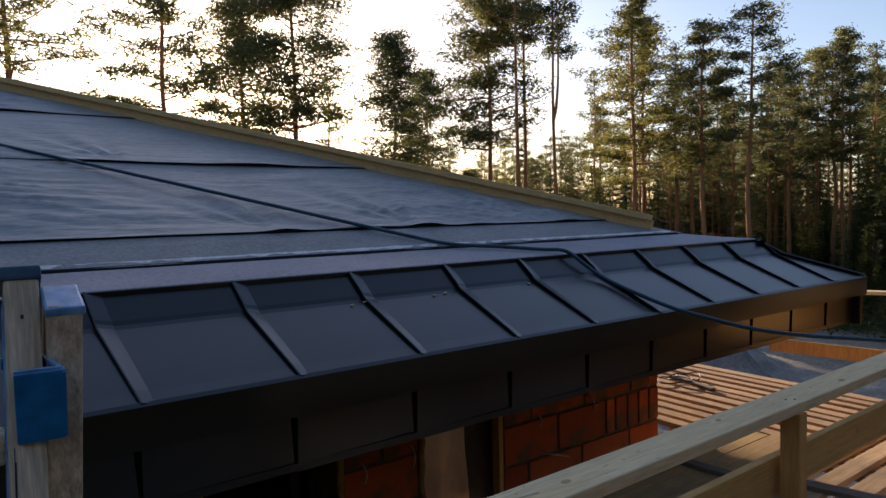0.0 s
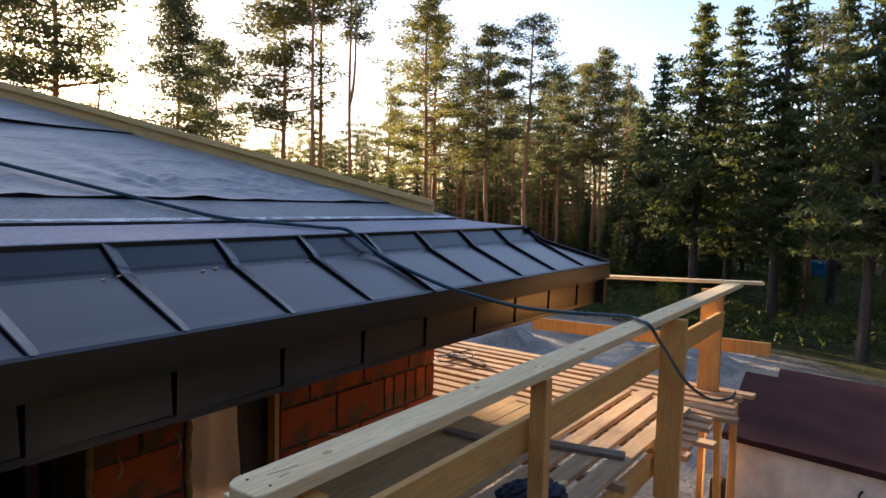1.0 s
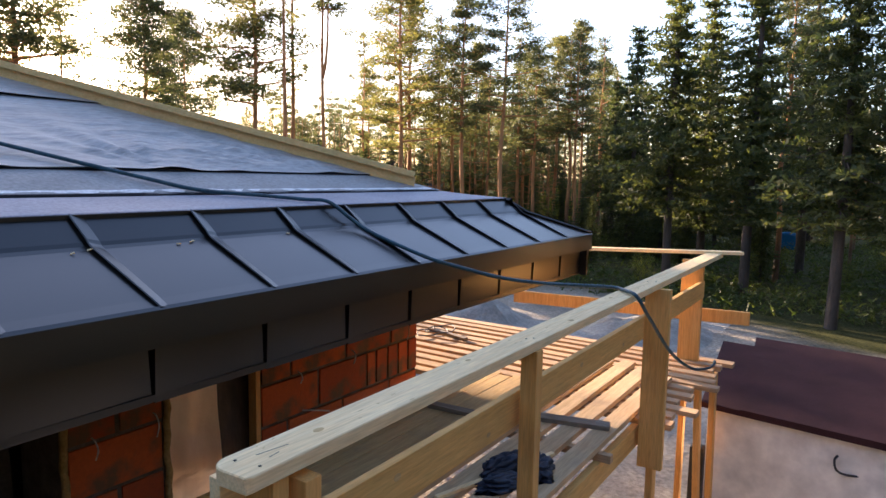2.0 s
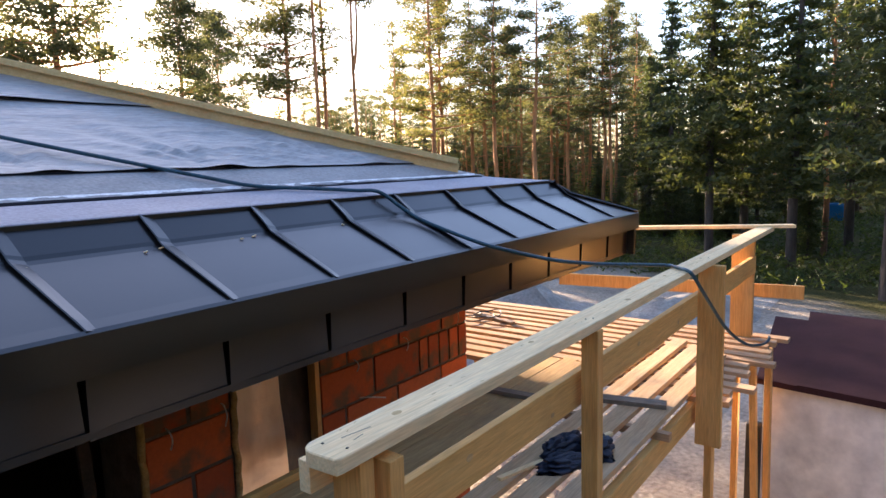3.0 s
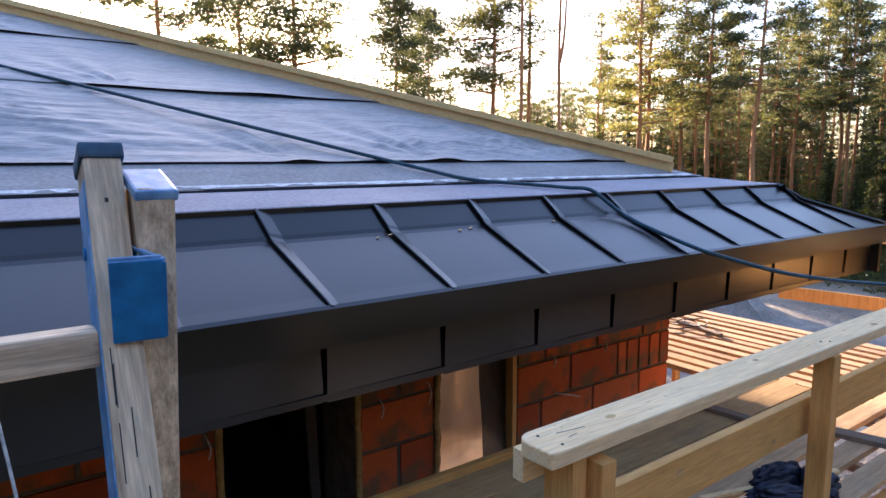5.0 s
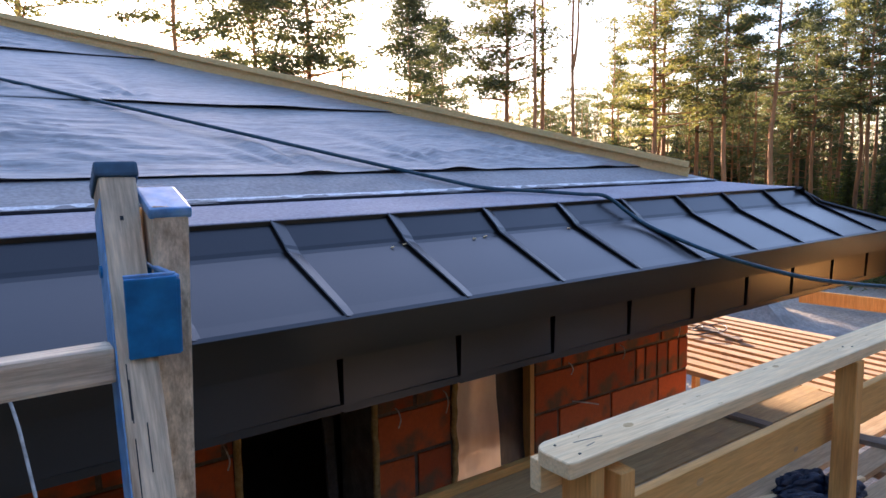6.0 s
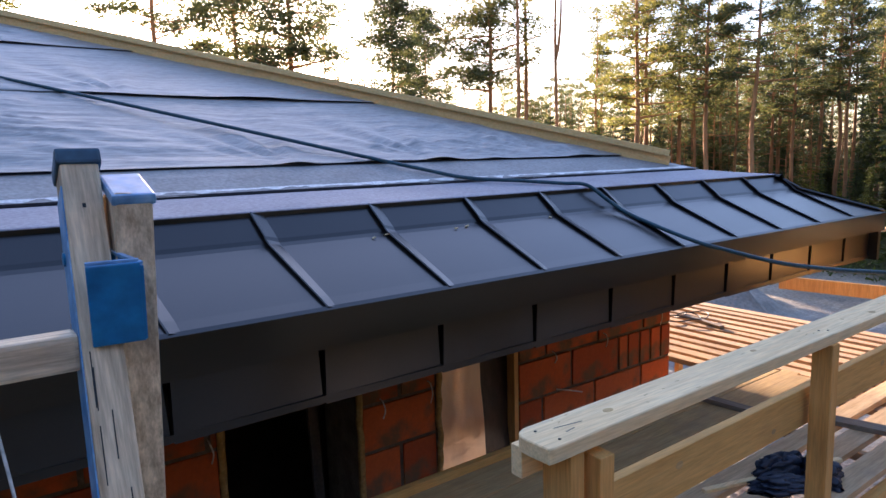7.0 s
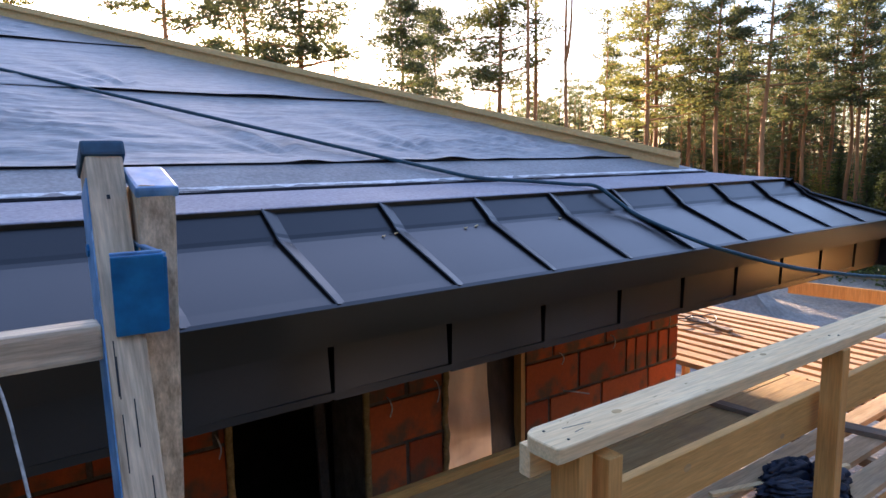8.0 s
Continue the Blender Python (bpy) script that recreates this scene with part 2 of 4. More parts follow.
def sand_ground():
    """Grey trodden sand round the house, forest floor farther out with an uneven edge."""
    m, nt, b = base_nodes("sand_and_forest_floor", 0.95)
    n1, n2, n3 = noise_tex(nt, 0.6, 6), noise_tex(nt, 14, 6), noise_tex(nt, 0.25, 4)
    sand = ramp(nt, n1.outputs[0], [(0.32, (0.33, 0.28, 0.22)), (0.68, (0.53, 0.46, 0.37))]).outputs[0]
    g = ramp(nt, n2.outputs[0], [(0.3, (0.62,) * 3), (0.7, (1.15,) * 3)]).outputs[0]
    sand = mixed(nt, sand, g, 1.0, "MULTIPLY")
    moss = ramp(nt, n2.outputs[0], [(0.3, (0.03, 0.035, 0.014)), (0.7, (0.09, 0.09, 0.035))]).outputs[0]
    geo = nt.nodes.new("ShaderNodeNewGeometry")
    sep = nt.nodes.new("ShaderNodeVectorMath")
    sep.operation = "DISTANCE"
    # centre shifted so unseen ground south of the house is dark in fascia reflections
    sep.inputs[1].default_value = (4, 7, 0)
    nt.links.new(geo.outputs["Position"], sep.inputs[0])
    add = nt.nodes.new("ShaderNodeMath")
    add.operation = "MULTIPLY_ADD"
    add.inputs[1].default_value = 5.0
    nt.links.new(n3.outputs[0], add.inputs[0])
    nt.links.new(sep.outputs["Value"], add.inputs[2])
    rng = nt.nodes.new("ShaderNodeMapRange")
    rng.inputs[1].default_value, rng.inputs[2].default_value = 16.0, 17.6
    nt.links.new(add.outputs[0], rng.inputs[0])
    nt.links.new(mixed(nt, sand, moss, rng.outputs[0]), b.inputs["Base Color"])
    b.inputs["Specular IOR Level"].default_value = 0.05
    bumped(nt, b, n2.outputs[0], 0.7, 0.05)
    return m


M["pine_bark"], M["clay"], M["film"], M["ground"] = pine_bark(), block_clay(), film_material(), sand_ground()


# ---- building helpers ----
def thing(name, at, label, category, group="", kind=""):
    ob = new(name)
    ob.location = at
    return tagged(ob, label, category, group, kind)


def adopt(ob, parent):
    """Parents ob, whose mesh is in world metres, without moving it."""
    ob.parent = parent
    ob.matrix_parent_inverse = Matrix() if parent.parent else Matrix.Translation(-Vector(parent.location))
    return ob


def mesh_of(name, verts, faces, mat, smooth=False):
    me = bpy.data.meshes.new(name)
    me.from_pydata([tuple(v) for v in verts], [], faces)
    me.materials.append(mat)
    if smooth:
        me.polygons.foreach_set("use_smooth", [True] * len(me.polygons))
    me.update()
    return me


def part(name, bm, mat, parent, label=""):
    me = bpy.data.meshes.new(name)
    bmesh.ops.recalc_face_normals(bm, faces=bm.faces)
    bm.to_mesh(me)
    bm.free()
    me.materials.append(mat)
    ob = adopt(new(name, me), parent) if parent else new(name, me)
    return tagged(ob, label)


def part_mesh(name, verts, faces, mat, parent, label="", smooth=False):
    return tagged(adopt(new(name, mesh_of(name, verts, faces, mat, smooth)), parent), label)


def box(bm, size, m=Matrix(), bevel=0.0):
    """A box of that size, centred, moved by m, its edges rounded."""
    g = bmesh.ops.create_cube(bm, size=1, matrix=m @ Matrix.Diagonal((*size, 1)))
    if bevel:
        es = list({e for v in g["verts"] for e in v.link_edges})
        bmesh.ops.bevel(bm, geom=es, offset=bevel, segments=2, profile=0.6, affect="EDGES")
    return bm


def bar(a, b, w, h, bevel=0.004, up=(0, 0, 1)):
    """A bar from a to b, w wide across and h high."""
    a, b = Vector(a), Vector(b)
    d = (b - a).normalized()
    side = d.cross(Vector(up)).normalized()
    top = side.cross(d)
    m = Matrix((d, side, top)).transposed().to_4x4()
    m.translation = (a + b) / 2
    return box(bmesh.new(), ((b - a).length, w, h), m, bevel)


def slab(x0, x1, y0, y1, z0, z1, bevel=0.0):
    return box(bmesh.new(), (x1 - x0, y1 - y0, z1 - z0), pose((x0 + x1) / 2, (y0 + y1) / 2, (z0 + z1) / 2), bevel)


def tube(points, radius, sides=8, smooth_steps=6):
    """A round cord along a smooth line through points."""
    pts = [Vector(p) for p in points]
    line = []
    ext = [pts[0] * 2 - pts[1]] + pts + [pts[-1] * 2 - pts[-2]]
    for i in range(1, len(ext) - 2):
        p0, p1, p2, p3 = ext[i - 1 : i + 3]
        for k in range(smooth_steps):
            s = k / smooth_steps
            line.append(0.5 * (2 * p1 + (p2 - p0) * s + (2 * p0 - 5 * p1 + 4 * p2 - p3) * s * s + (3 * p1 - p0 - 3 * p2 + p3) * s**3))
    line.append(pts[-1])
    vs, fs = [], []
    for i, p in enumerate(line):
        d = (line[min(i + 1, len(line) - 1)] - line[max(i - 1, 0)]).normalized()
        a = d.cross(Vector((0.13, 0.21, 0.97))).normalized()
        b = d.cross(a)
        r = radius[0] + (radius[1] - radius[0]) * i / (len(line) - 1) if isinstance(radius, tuple) else radius
        for k in range(sides):
            t = 2 * math.pi * k / sides
            vs.append(p + (a * math.cos(t) + b * math.sin(t)) * r)
        if i:
            o = (i - 1) * sides
            fs += [(o + k, o + (k + 1) % sides, o + sides + (k + 1) % sides, o + sides + k) for k in range(sides)]
    return vs, fs


# ---- ground ----
def build_ground():
    vs, fs = [], []
    rings = [0, 4, 8, 12, 16, 20, 25, 31, 40, 55, 80, 130, 260, 700, 2500]
    seg = 72
    for r in rings:
        for k in range(seg):
            a = 2 * math.pi * k / seg
            x, y = r * math.cos(a), r * math.sin(a)
            z = 0.25 * noise.noise((x * 0.08, y * 0.08, 3)) * min(1, max(0, (r - 9) / 12)) + max(0, r - 260) * 0.002
            vs.append((x, y, z))
    for i in range(len(rings) - 1):
        for k in range(seg):
            o, p = i * seg, (i + 1) * seg
            fs.append((o + k, o + (k + 1) % seg, p + (k + 1) % seg, p + k))
    ob = new("ground", mesh_of("ground", vs, fs, M["ground"], True))
    tagged(ob, "grey trodden sand turning into mossy forest floor", "ground", kind="structure")


build_ground()

# ---- house: walls ----
EX, DEPTH, LEFT = 5.0, 13.0, -11.0
WX, WY = 3.95, 1.055
TOPZ = 2.655
OPEN = [(0.41, 1.14, 0.9, 2.9), (1.68, 2.30, 1.25, 2.9)]


def wall_slabs(x0, x1, y0, y1, z0, z1, holes):
    """One wall along x with openings cut through."""
    bm = bmesh.new()
    x = x0
    for a, b, lo, hi in holes:
        box(bm, (a - x, y1 - y0, z1 - z0), pose((x + a) / 2, (y0 + y1) / 2, (z0 + z1) / 2))
        box(bm, (b - a, y1 - y0, lo - z0), pose((a + b) / 2, (y0 + y1) / 2, (z0 + lo) / 2))
        if hi < z1:
            box(bm, (b - a, y1 - y0, z1 - hi), pose((a + b) / 2, (y0 + y1) / 2, (z1 + hi) / 2))
        x = b
    box(bm, (x1 - x, y1 - y0, z1 - z0), pose((x + x1) / 2, (y0 + y1) / 2, (z0 + z1) / 2))
    return bm


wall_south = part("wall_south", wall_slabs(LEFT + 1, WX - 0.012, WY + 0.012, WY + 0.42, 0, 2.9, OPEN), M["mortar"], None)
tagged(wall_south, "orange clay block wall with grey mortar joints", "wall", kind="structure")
for nm, (a, b, c, d) in {"wall_east": (WX - 0.42, WX - 0.012, WY + 0.42, DEPTH - 1), "wall_north": (LEFT + 1, WX - 0.42, DEPTH - 1.4, DEPTH - 1), "wall_west": (LEFT + 1, LEFT + 1.4, WY + 0.42, DEPTH - 1.4)}.items():
    tagged(part(nm, slab(a, b, c, d, 0, 2.9), M["clay"], None), "orange clay block outer wall", "wall", kind="structure")
# interior surfaces, coloured near-black to stand in for the rooms' shade
tagged(part("floor", slab(LEFT + 1.4, WX - 0.42, WY + 0.42, DEPTH - 1.4, 0.02, 0.15), M["room_shade"], None), "bare concrete floor inside the shell, room shade in its colour", "floor", kind="structure")
tagged(part("ceiling", slab(LEFT + 1.4, WX - 0.42, WY + 0.42, DEPTH - 1.4, 2.72, 2.85), M["room_shade"], None), "unlined ceiling inside the shell, room shade in its colour", "ceiling", kind="structure")
tagged(part("wall_inner", slab(LEFT + 1.4, WX - 0.42, 3.6, 3.75, 0.15, 2.72), M["room_shade"], None), "inner partition wall of the shell, room shade in its colour", "wall", kind="structure")

# ---- house: roof ----
SKIRT = [(0.0, 3.0), (0.06, 3.024), (0.405, 3.17), (0.425, 3.182), (0.438, 3.197), (0.55, 3.286)]
TOPY, TOPSZ = 0.5, 3.265
SLOPE, Y0 = 0.345, 0.72


def roof_z(v):
    return TOPSZ + SLOPE * (v - Y0)


def front(u, v, z):
    return Vector((u, v, z))


def east(u, v, z):
    return Vector((EX - v, u, z))


roof = thing("roof", (0, 6, 3), "hipped roof with grey underlay above a dark steel eaves skirt", "roof", kind="structure")
RIDGE = DEPTH / 2


def build_roof_planes():
    """Boarded planes under the underlay on all four sides, closed below."""
    rz = roof_z(RIDGE) - 0.03
    lo = 0.86
    z = roof_z(lo) - 0.03
    c = [(LEFT + lo, lo, z), (EX - lo, lo, z), (EX - lo, DEPTH - lo, z), (LEFT + lo, DEPTH - lo, z), (LEFT + RIDGE, RIDGE, rz), (EX - RIDGE, RIDGE, rz)]
    low = [(x, y, zz - 0.12) for x, y, zz in c]
    fs = [(0, 1, 5, 4), (1, 2, 5), (2, 3, 4, 5), (3, 0, 4)]
    fs += [tuple(i + 6 for i in reversed(f)) for f in fs] + [(i, i + 6, (i + 1) % 4 + 6, (i + 1) % 4) for i in range(4)]
    part_mesh("boarding", c + low, fs, M["membrane"], roof)


def fan(x, v):
    """Creases that spread from pinched points of the laps."""
    out = 0.0
    for cx, cv, a in ((0.95, 1.27, 0.9), (1.85, 1.27, 1.2), (2.9, 1.27, 0.4), (0.4, 2.63, 1.3), (-0.6, 1.27, 1.0)):
        dx, dv = x - cx, v - cv
        if 0.02 < dv < 1.25:
            ang = math.atan2(dx + 0.25 * dv, dv)
            r = math.hypot(dx, dv)
            out += max(0, 1 - r / 1.5) * max(0, 1 - abs(ang) * 0.9) * math.sin(ang * 13 + a) * min(1, r * 4)
    return out


LIFTS = ((0.83, 1.12, 0.012), (1.72, 2.1, 0.019), (2.15, 2.5, 0.006), (2.95, 3.4, 0.011), (-0.75, -0.3, 0.01), (-2.2, -1.7, 0.012))


def lifted(x):
    """How far the loose hem of the lowest wide sheet stands up along its length."""
    return sum(h * math.sin(math.pi * (x - a) / (b - a)) ** 2 for a, b, h in LIFTS if a < x < b)


def build_membrane(v0, v1, mat, amp, seed, name, hem):
    """A rolled sheet across the slope up to the hip, with creases; its lower hem lifts a little."""
    rows, cols = 64 if v1 - v0 > 0.8 else 22, 190
    vs, fs = [], []
    for i in range(rows + 1):
        s = i / rows
        v = v0 + (v1 - v0) * s
        xr = EX + 0.01 - v
        for j in range(cols + 1):
            x = -7.0 + (xr + 7.0) * (j / cols) ** 0.8
            n1 = noise.noise((x * 0.5 + seed, v * 6.0 - x * 0.4, seed))
            n2 = noise.noise((x * 1.6 - v * 2.5, v * 11 + x * 2.4, seed + 5))
            n3 = noise.noise((x * 0.5, v * 1.2, seed + 9))
            fold = max(0.0, 1 - abs(n1) * 2.4) ** 2
            fold2 = max(0.0, 1 - abs(n2) * 3.4) ** 2
            fade = min(1, s * 9, (1 - s) * 9)
            h = amp * fade * (1.0 * fold * (0.5 + n3) + 1.2 * fold2 * max(0, n3 + 0.3) + 1.1 * n3 + 0.75 * fan(x, v))
            h *= min(1.0, 0.1 + (xr - x) / 0.5)
            if s == 0 or i == 1:
                n4 = noise.noise((x * 1.3, seed * 3.1, 0.5))
                h += hem * (0.5 + 2.2 * max(0, n4 - 0.12) * 2) * (1 if s == 0 else 0.75) * min(1.0, (cols - j) / 25)
            if hem and v0 < 1.5:
                h += lifted(x) * max(0.0, 1 - s * 7) ** 1.5
            dv = 0.012 * noise.noise((x * 2.1, seed, 7)) if i == 0 else 0
            vs.append((x, v + dv, roof_z(v) + 0.006 + h + 0.012 * (1 - s)))
    w = cols + 1
    for i in range(rows):
        for j in range(cols):
            o = i * w + j
            fs.append((o, o + 1, o + w + 1, o + w))
    part_mesh(name, vs, fs, mat, roof, smooth=True)


build_roof_planes()
LAPS = [0.93, 1.27, 2.63, 4.1, 5.4, 6.45]
for i in range(len(LAPS) - 1):
    build_membrane(LAPS[i], LAPS[i + 1] + 0.05, M["membrane_low" if i == 0 else "membrane"], 0.003 if i == 0 else 0.028, 3.7 * i + 1, "underlay_sheet", 0.006 if i else 0.0)
    if i:
        # black strip laid in for the shade under the hem, seen as a dark line
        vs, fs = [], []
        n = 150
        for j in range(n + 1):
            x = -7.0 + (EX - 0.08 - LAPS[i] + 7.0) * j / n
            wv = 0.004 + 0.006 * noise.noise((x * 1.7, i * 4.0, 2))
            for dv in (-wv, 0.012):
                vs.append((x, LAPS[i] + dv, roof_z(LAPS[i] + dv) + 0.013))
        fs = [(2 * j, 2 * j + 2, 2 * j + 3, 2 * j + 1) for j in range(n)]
        part_mesh("lap_edge", vs, fs, M["shade_and_bead"], roof, "painted shade line under the overlapping sheet")


def strip_along(side, profile, u0s, u1s, mat, name, parent, label=""):
    """A bent sheet along an eave; u0s and u1s give its ends for a distance v from the eave."""
    vs, fs = [], []
    for v, z in profile:
        vs += [side(u0s(v), v, z), side(u1s(v), v, z)]
    fs = [(2 * i, 2 * i + 1, 2 * i + 3, 2 * i + 2) for i in range(len(profile) - 1)]
    ob = part_mesh(name, vs, fs, mat, parent, label)
    return ob


def thicken(profile, t=0.006):
    """The closed outline of a bent sheet of that thickness."""
    return profile + [(v + t * 0.3, z - t) for v, z in reversed(profile)] + [profile[0]]


SEAMS_FRONT = [0.5 * k for k in range(-15, 10)]
SEAMS_EAST = [0.5 + 0.5 * k for k in range(0, 24)]


def seam(side, u, lean):
    """A seam folded over flat: a low riser on one side, a face that falls off to the other, narrow near the eave."""
    skew = -0.05 * min(2.0, max(0.0, 1.5 - u)) if side is front else 0.0
    vs, fs = [], []
    for i, (v, z) in enumerate(SKIRT):
        h = (0.006, 0.01, 0.015, 0.016, 0.016, 0.014)[i]
        w = (0.024, 0.032, 0.044, 0.046, 0.046, 0.046)[i] + 0.003 * lean
        nv, nz = (-0.39, 0.92) if i < 3 else (-0.5, 0.86) if i == 3 else (-0.62, 0.78)
        for du, up in ((0.008, -0.003), (-0.01, h), (-0.006, h + 0.003), (w, 0.003), (w + 0.002, -0.003)):
            vs.append(side(u + du + skew * v / 0.55, v + nv * up, z + nz * up))
    n = 5
    for i in range(len(SKIRT) - 1):
        for k in range(n):
            o, o2 = i * n + k, i * n + (k + 1) % n
            fs.append((o, o2, o2 + n, o + n))
    fs += [tuple(range(n)), tuple(range((len(SKIRT) - 1) * n, len(SKIRT) * n))[::-1]]
    part_mesh("standing_seam", vs, fs, M["metal"], roof)


def build_skirt(side, seams, lo_end, hip_lo, hip_hi):
    edges = [lo_end] + seams + [None]
    for k, (a, b) in enumerate(zip(edges[:-1], edges[1:])):
        f0 = (lambda v, a=a: a) if a is not None else hip_lo
        f1 = (lambda v, b=b: b) if b is not None else hip_hi
        strip_along(side, thicken(SKIRT), f0, f1, M["metal"], "skirt_panel", roof)
    for k, u in enumerate(seams):
        seam(side, u, random.Random(k).uniform(-0.6, 0.8))


build_skirt(front, SEAMS_FRONT, -10.9, None, lambda v: EX - v)
build_skirt(east, SEAMS_EAST, None, lambda v: v, lambda v: DEPTH - v)
# hip seam at the corner
hv = [(EX - v, v, z) for v, z in SKIRT]
vs, fs = tube([(x, y, z + 0.012) for x, y, z in hv], 0.012, 6, 3)
part_mesh("hip_seam", vs, fs, M["metal"], roof)

LIP = [(0.556, 3.276), (0.536, 3.277), (0.534, 3.293), (0.56, 3.297)]
FLASH = [(0.536, 3.2955), (0.542, 3.2995), (0.75, 3.322), (0.955, roof_z(0.955) + 0.006)]
for nm, side, lo, hi in (("front", front, lambda v: -10.9, lambda v: EX - v), ("east", east, lambda v: v, lambda v: DEPTH - v)):
    strip_along(side, thicken(LIP), lo, hi, M["metal"], "skirt_lip", roof)
    strip_along(side, thicken(FLASH), lo, hi, M["flashing"], "eaves_flashing", roof, "lilac-grey flat eaves flashing")
    strip_along(side, thicken([(0.0, 2.872), (-0.012, 2.874), (-0.012, 2.998), (0.004, 3.008)]), lambda v: -10.9 if side is front else 0.0, (lambda v: EX + 0.012) if side is front else (lambda v: DEPTH), M["metal"], "fascia_band", roof)
    strip_along(side, [(0.05, TOPZ + 0.006), (1.2, TOPZ + 0.006), (1.2, TOPZ + 0.03), (0.05, TOPZ + 0.03), (0.05, TOPZ + 0.006)], lambda v: -10.9 if side is front else v, (lambda v: EX - v) if side is front else (lambda v: DEPTH - v), M["metal"], "soffit", roof)


def fascia_panel(side, u0, u1):
    """A hanging sheet panel; one edge stands proud of its neighbour, bottom turned in."""
    vs = []
    for ut, ub, y in ((u0 - 0.006, u0 - 0.006, 0.041), (u0 + 0.022, u0 + 0.022, 0.041), (u1 - 0.03, u1 - 0.014, 0.05)):
        vs += [side(ut, y, 2.885), side(ub, y + 0.01, TOPZ), side(ub, y + 0.05, TOPZ), side(ut, y + 0.05, 2.885)]
    fs = []
    for i in range(2):
        for k in range(4):
            o = i * 4
            fs.append((o + k, o + (k + 1) % 4, o + 4 + (k + 1) % 4, o + 4 + k))
    fs += [(0, 1, 2, 3), (11, 10, 9, 8)]
    part_mesh("fascia_panel", vs, fs, M["metal"], roof)


for k in range(-15, 10):
    fascia_panel(front, 0.5 * k, 0.5 * k + 0.5)
for k in range(0, 20):
    fascia_panel(east, 0.5 * k, 0.5 * k + 0.5)

# white sealing tape and the black bead below it, both rippled
def ripple_strip(name, v0, wide, lift, drop, wave, mat, label):
    """A narrow band along the slope with a wavy outline and small buckles; its lower edge is turned down."""
    vs, n = [], 420
    for j in range(n + 1):
        x = -7 + (EX - 0.06 - v0 + 7) * j / n
        off = 0.006 * noise.noise((x * 2.3, v0 * 9, 1)) + wave * noise.noise((x * 17, v0, 3))
        up = lift + wave * max(0, noise.noise((x * 9.1, 2, v0)))
        for dv, dz in ((-0.6 * drop, -drop), (0.001, 0.0), (wide, 0.003), (wide + 0.002, -0.01)):
            vs.append((x, v0 + off + dv, roof_z(0.955 + (dv if dv > 0.01 else 0)) + up + dz))
    fs = [(4 * j + k, 4 * j + 4 + k, 4 * j + 5 + k, 4 * j + 1 + k) for j in range(n) for k in range(3)]
    part_mesh(name, vs, fs, mat, roof, label)


ripple_strip("sealing_tape", 0.952, 0.03, 0.015, 0.009, 0.007, M["sealant"], "rippled white sealing tape")
ripple_strip("sealing_bead", 0.918, 0.02, 0.004, 0.012, 0.002, M["shade_and_bead"], "black sealing bead")


def build_hip_board():
    """Two stacked battens along the hip, standing up from the roof."""
    a = Vector((EX - 1.12 , 1.07, roof_z(1.07)))
    b = Vector((EX - RIDGE, RIDGE, roof_z(RIDGE)))
    up = Vector((0, 0, 1))
    off = Vector((-0.02, -0.02, 0))
    for nm, w, h, z, o in (("hip_board", 0.05, 0.14, 0.0, off * 1.3), ("hip_batten", 0.11, 0.045, 0.09, off * 1.3)):
        part(nm, bar(a + up * z + o, b + up * z + o, w, h, 0.003), M["hip_wood"], roof, "fresh yellow pine batten along the hip")


build_hip_board()

# ---- window film, opening frames ----
film = thing("window_film", (2.0, WY + 0.1, 1.25), "shiny creased film stretched over an empty window opening", "window film")


def film_sheet(x0, x1, y, mat, name, label, tilt):
    n, k = 24, 30
    vs = []
    for i in range(k + 1):
        for j in range(n + 1):
            x, z = x0 + (x1 - x0) * j / n, 1.25 + 1.45 * i / k
            vs.append((x, y + (z - 1.6) * tilt + 0.02 * math.sin((z - 1.9) * 2.6) + 0.012 * noise.noise((x * 6, z * 2.5, 4)) + 0.006 * noise.noise((x * 9 + z * 6, z * 5, 8)), z))
    fs = [(i * (n + 1) + j, i * (n + 1) + j + 1, (i + 1) * (n + 1) + j + 1, (i + 1) * (n + 1) + j) for i in range(k) for j in range(n)]
    part_mesh(name, vs, fs, mat, film, label, True)


film_sheet(1.69, 2.03, WY + 0.02, M["film"], "foil_sheet", "bright creased foil", 0.03)
film_sheet(2.02, 2.29, WY + 0.06, M["dark_film"], "dark_sheet", "dark translucent film with creases", 0.03)
part("side_batten", slab(2.265, 2.3, WY - 0.01, WY + 0.06, 1.25, 2.64, 0.003), M["post_wood"], film)
frame_post = thing("prop_board", (0.86, WY + 0.2, 0.9), "upright rough board propped in a dark doorway, shade in its colour", "board")
# same near-black tone, so the board sinks into the doorway's shade
part("board", bar((1.06, WY + 0.34, 0.9), (1.0, WY + 0.34, 2.75), 0.06, 0.03, 0.003, up=(0, 1, 0)), M["room_shade"], frame_post)

# foam beads down the reveals
for x, z0, seed in ((1.145, 0.95, 1), (1.672, 1.3, 2), (0.405, 0.95, 3)):
    vs, fs = tube([(x + 0.02 * noise.noise((z * 11, seed, 0)), WY - 0.004 - 0.008 * noise.noise((z * 14, seed, 5)), z0 + (2.64 - z0) * z) for z in [k / 40 for k in range(41)]], 0.019, 6, 2)
    ob = part_mesh("foam_bead", vs, fs, M["foam"], wall_south, "yellow foam bead", True)

# ---- scaffold ----
DECK = 1.85
scaffold = thing("scaffold", (3.0, -0.1, 0.0), "timber scaffold with gapped deck boards and a plank guard rail", "scaffold")


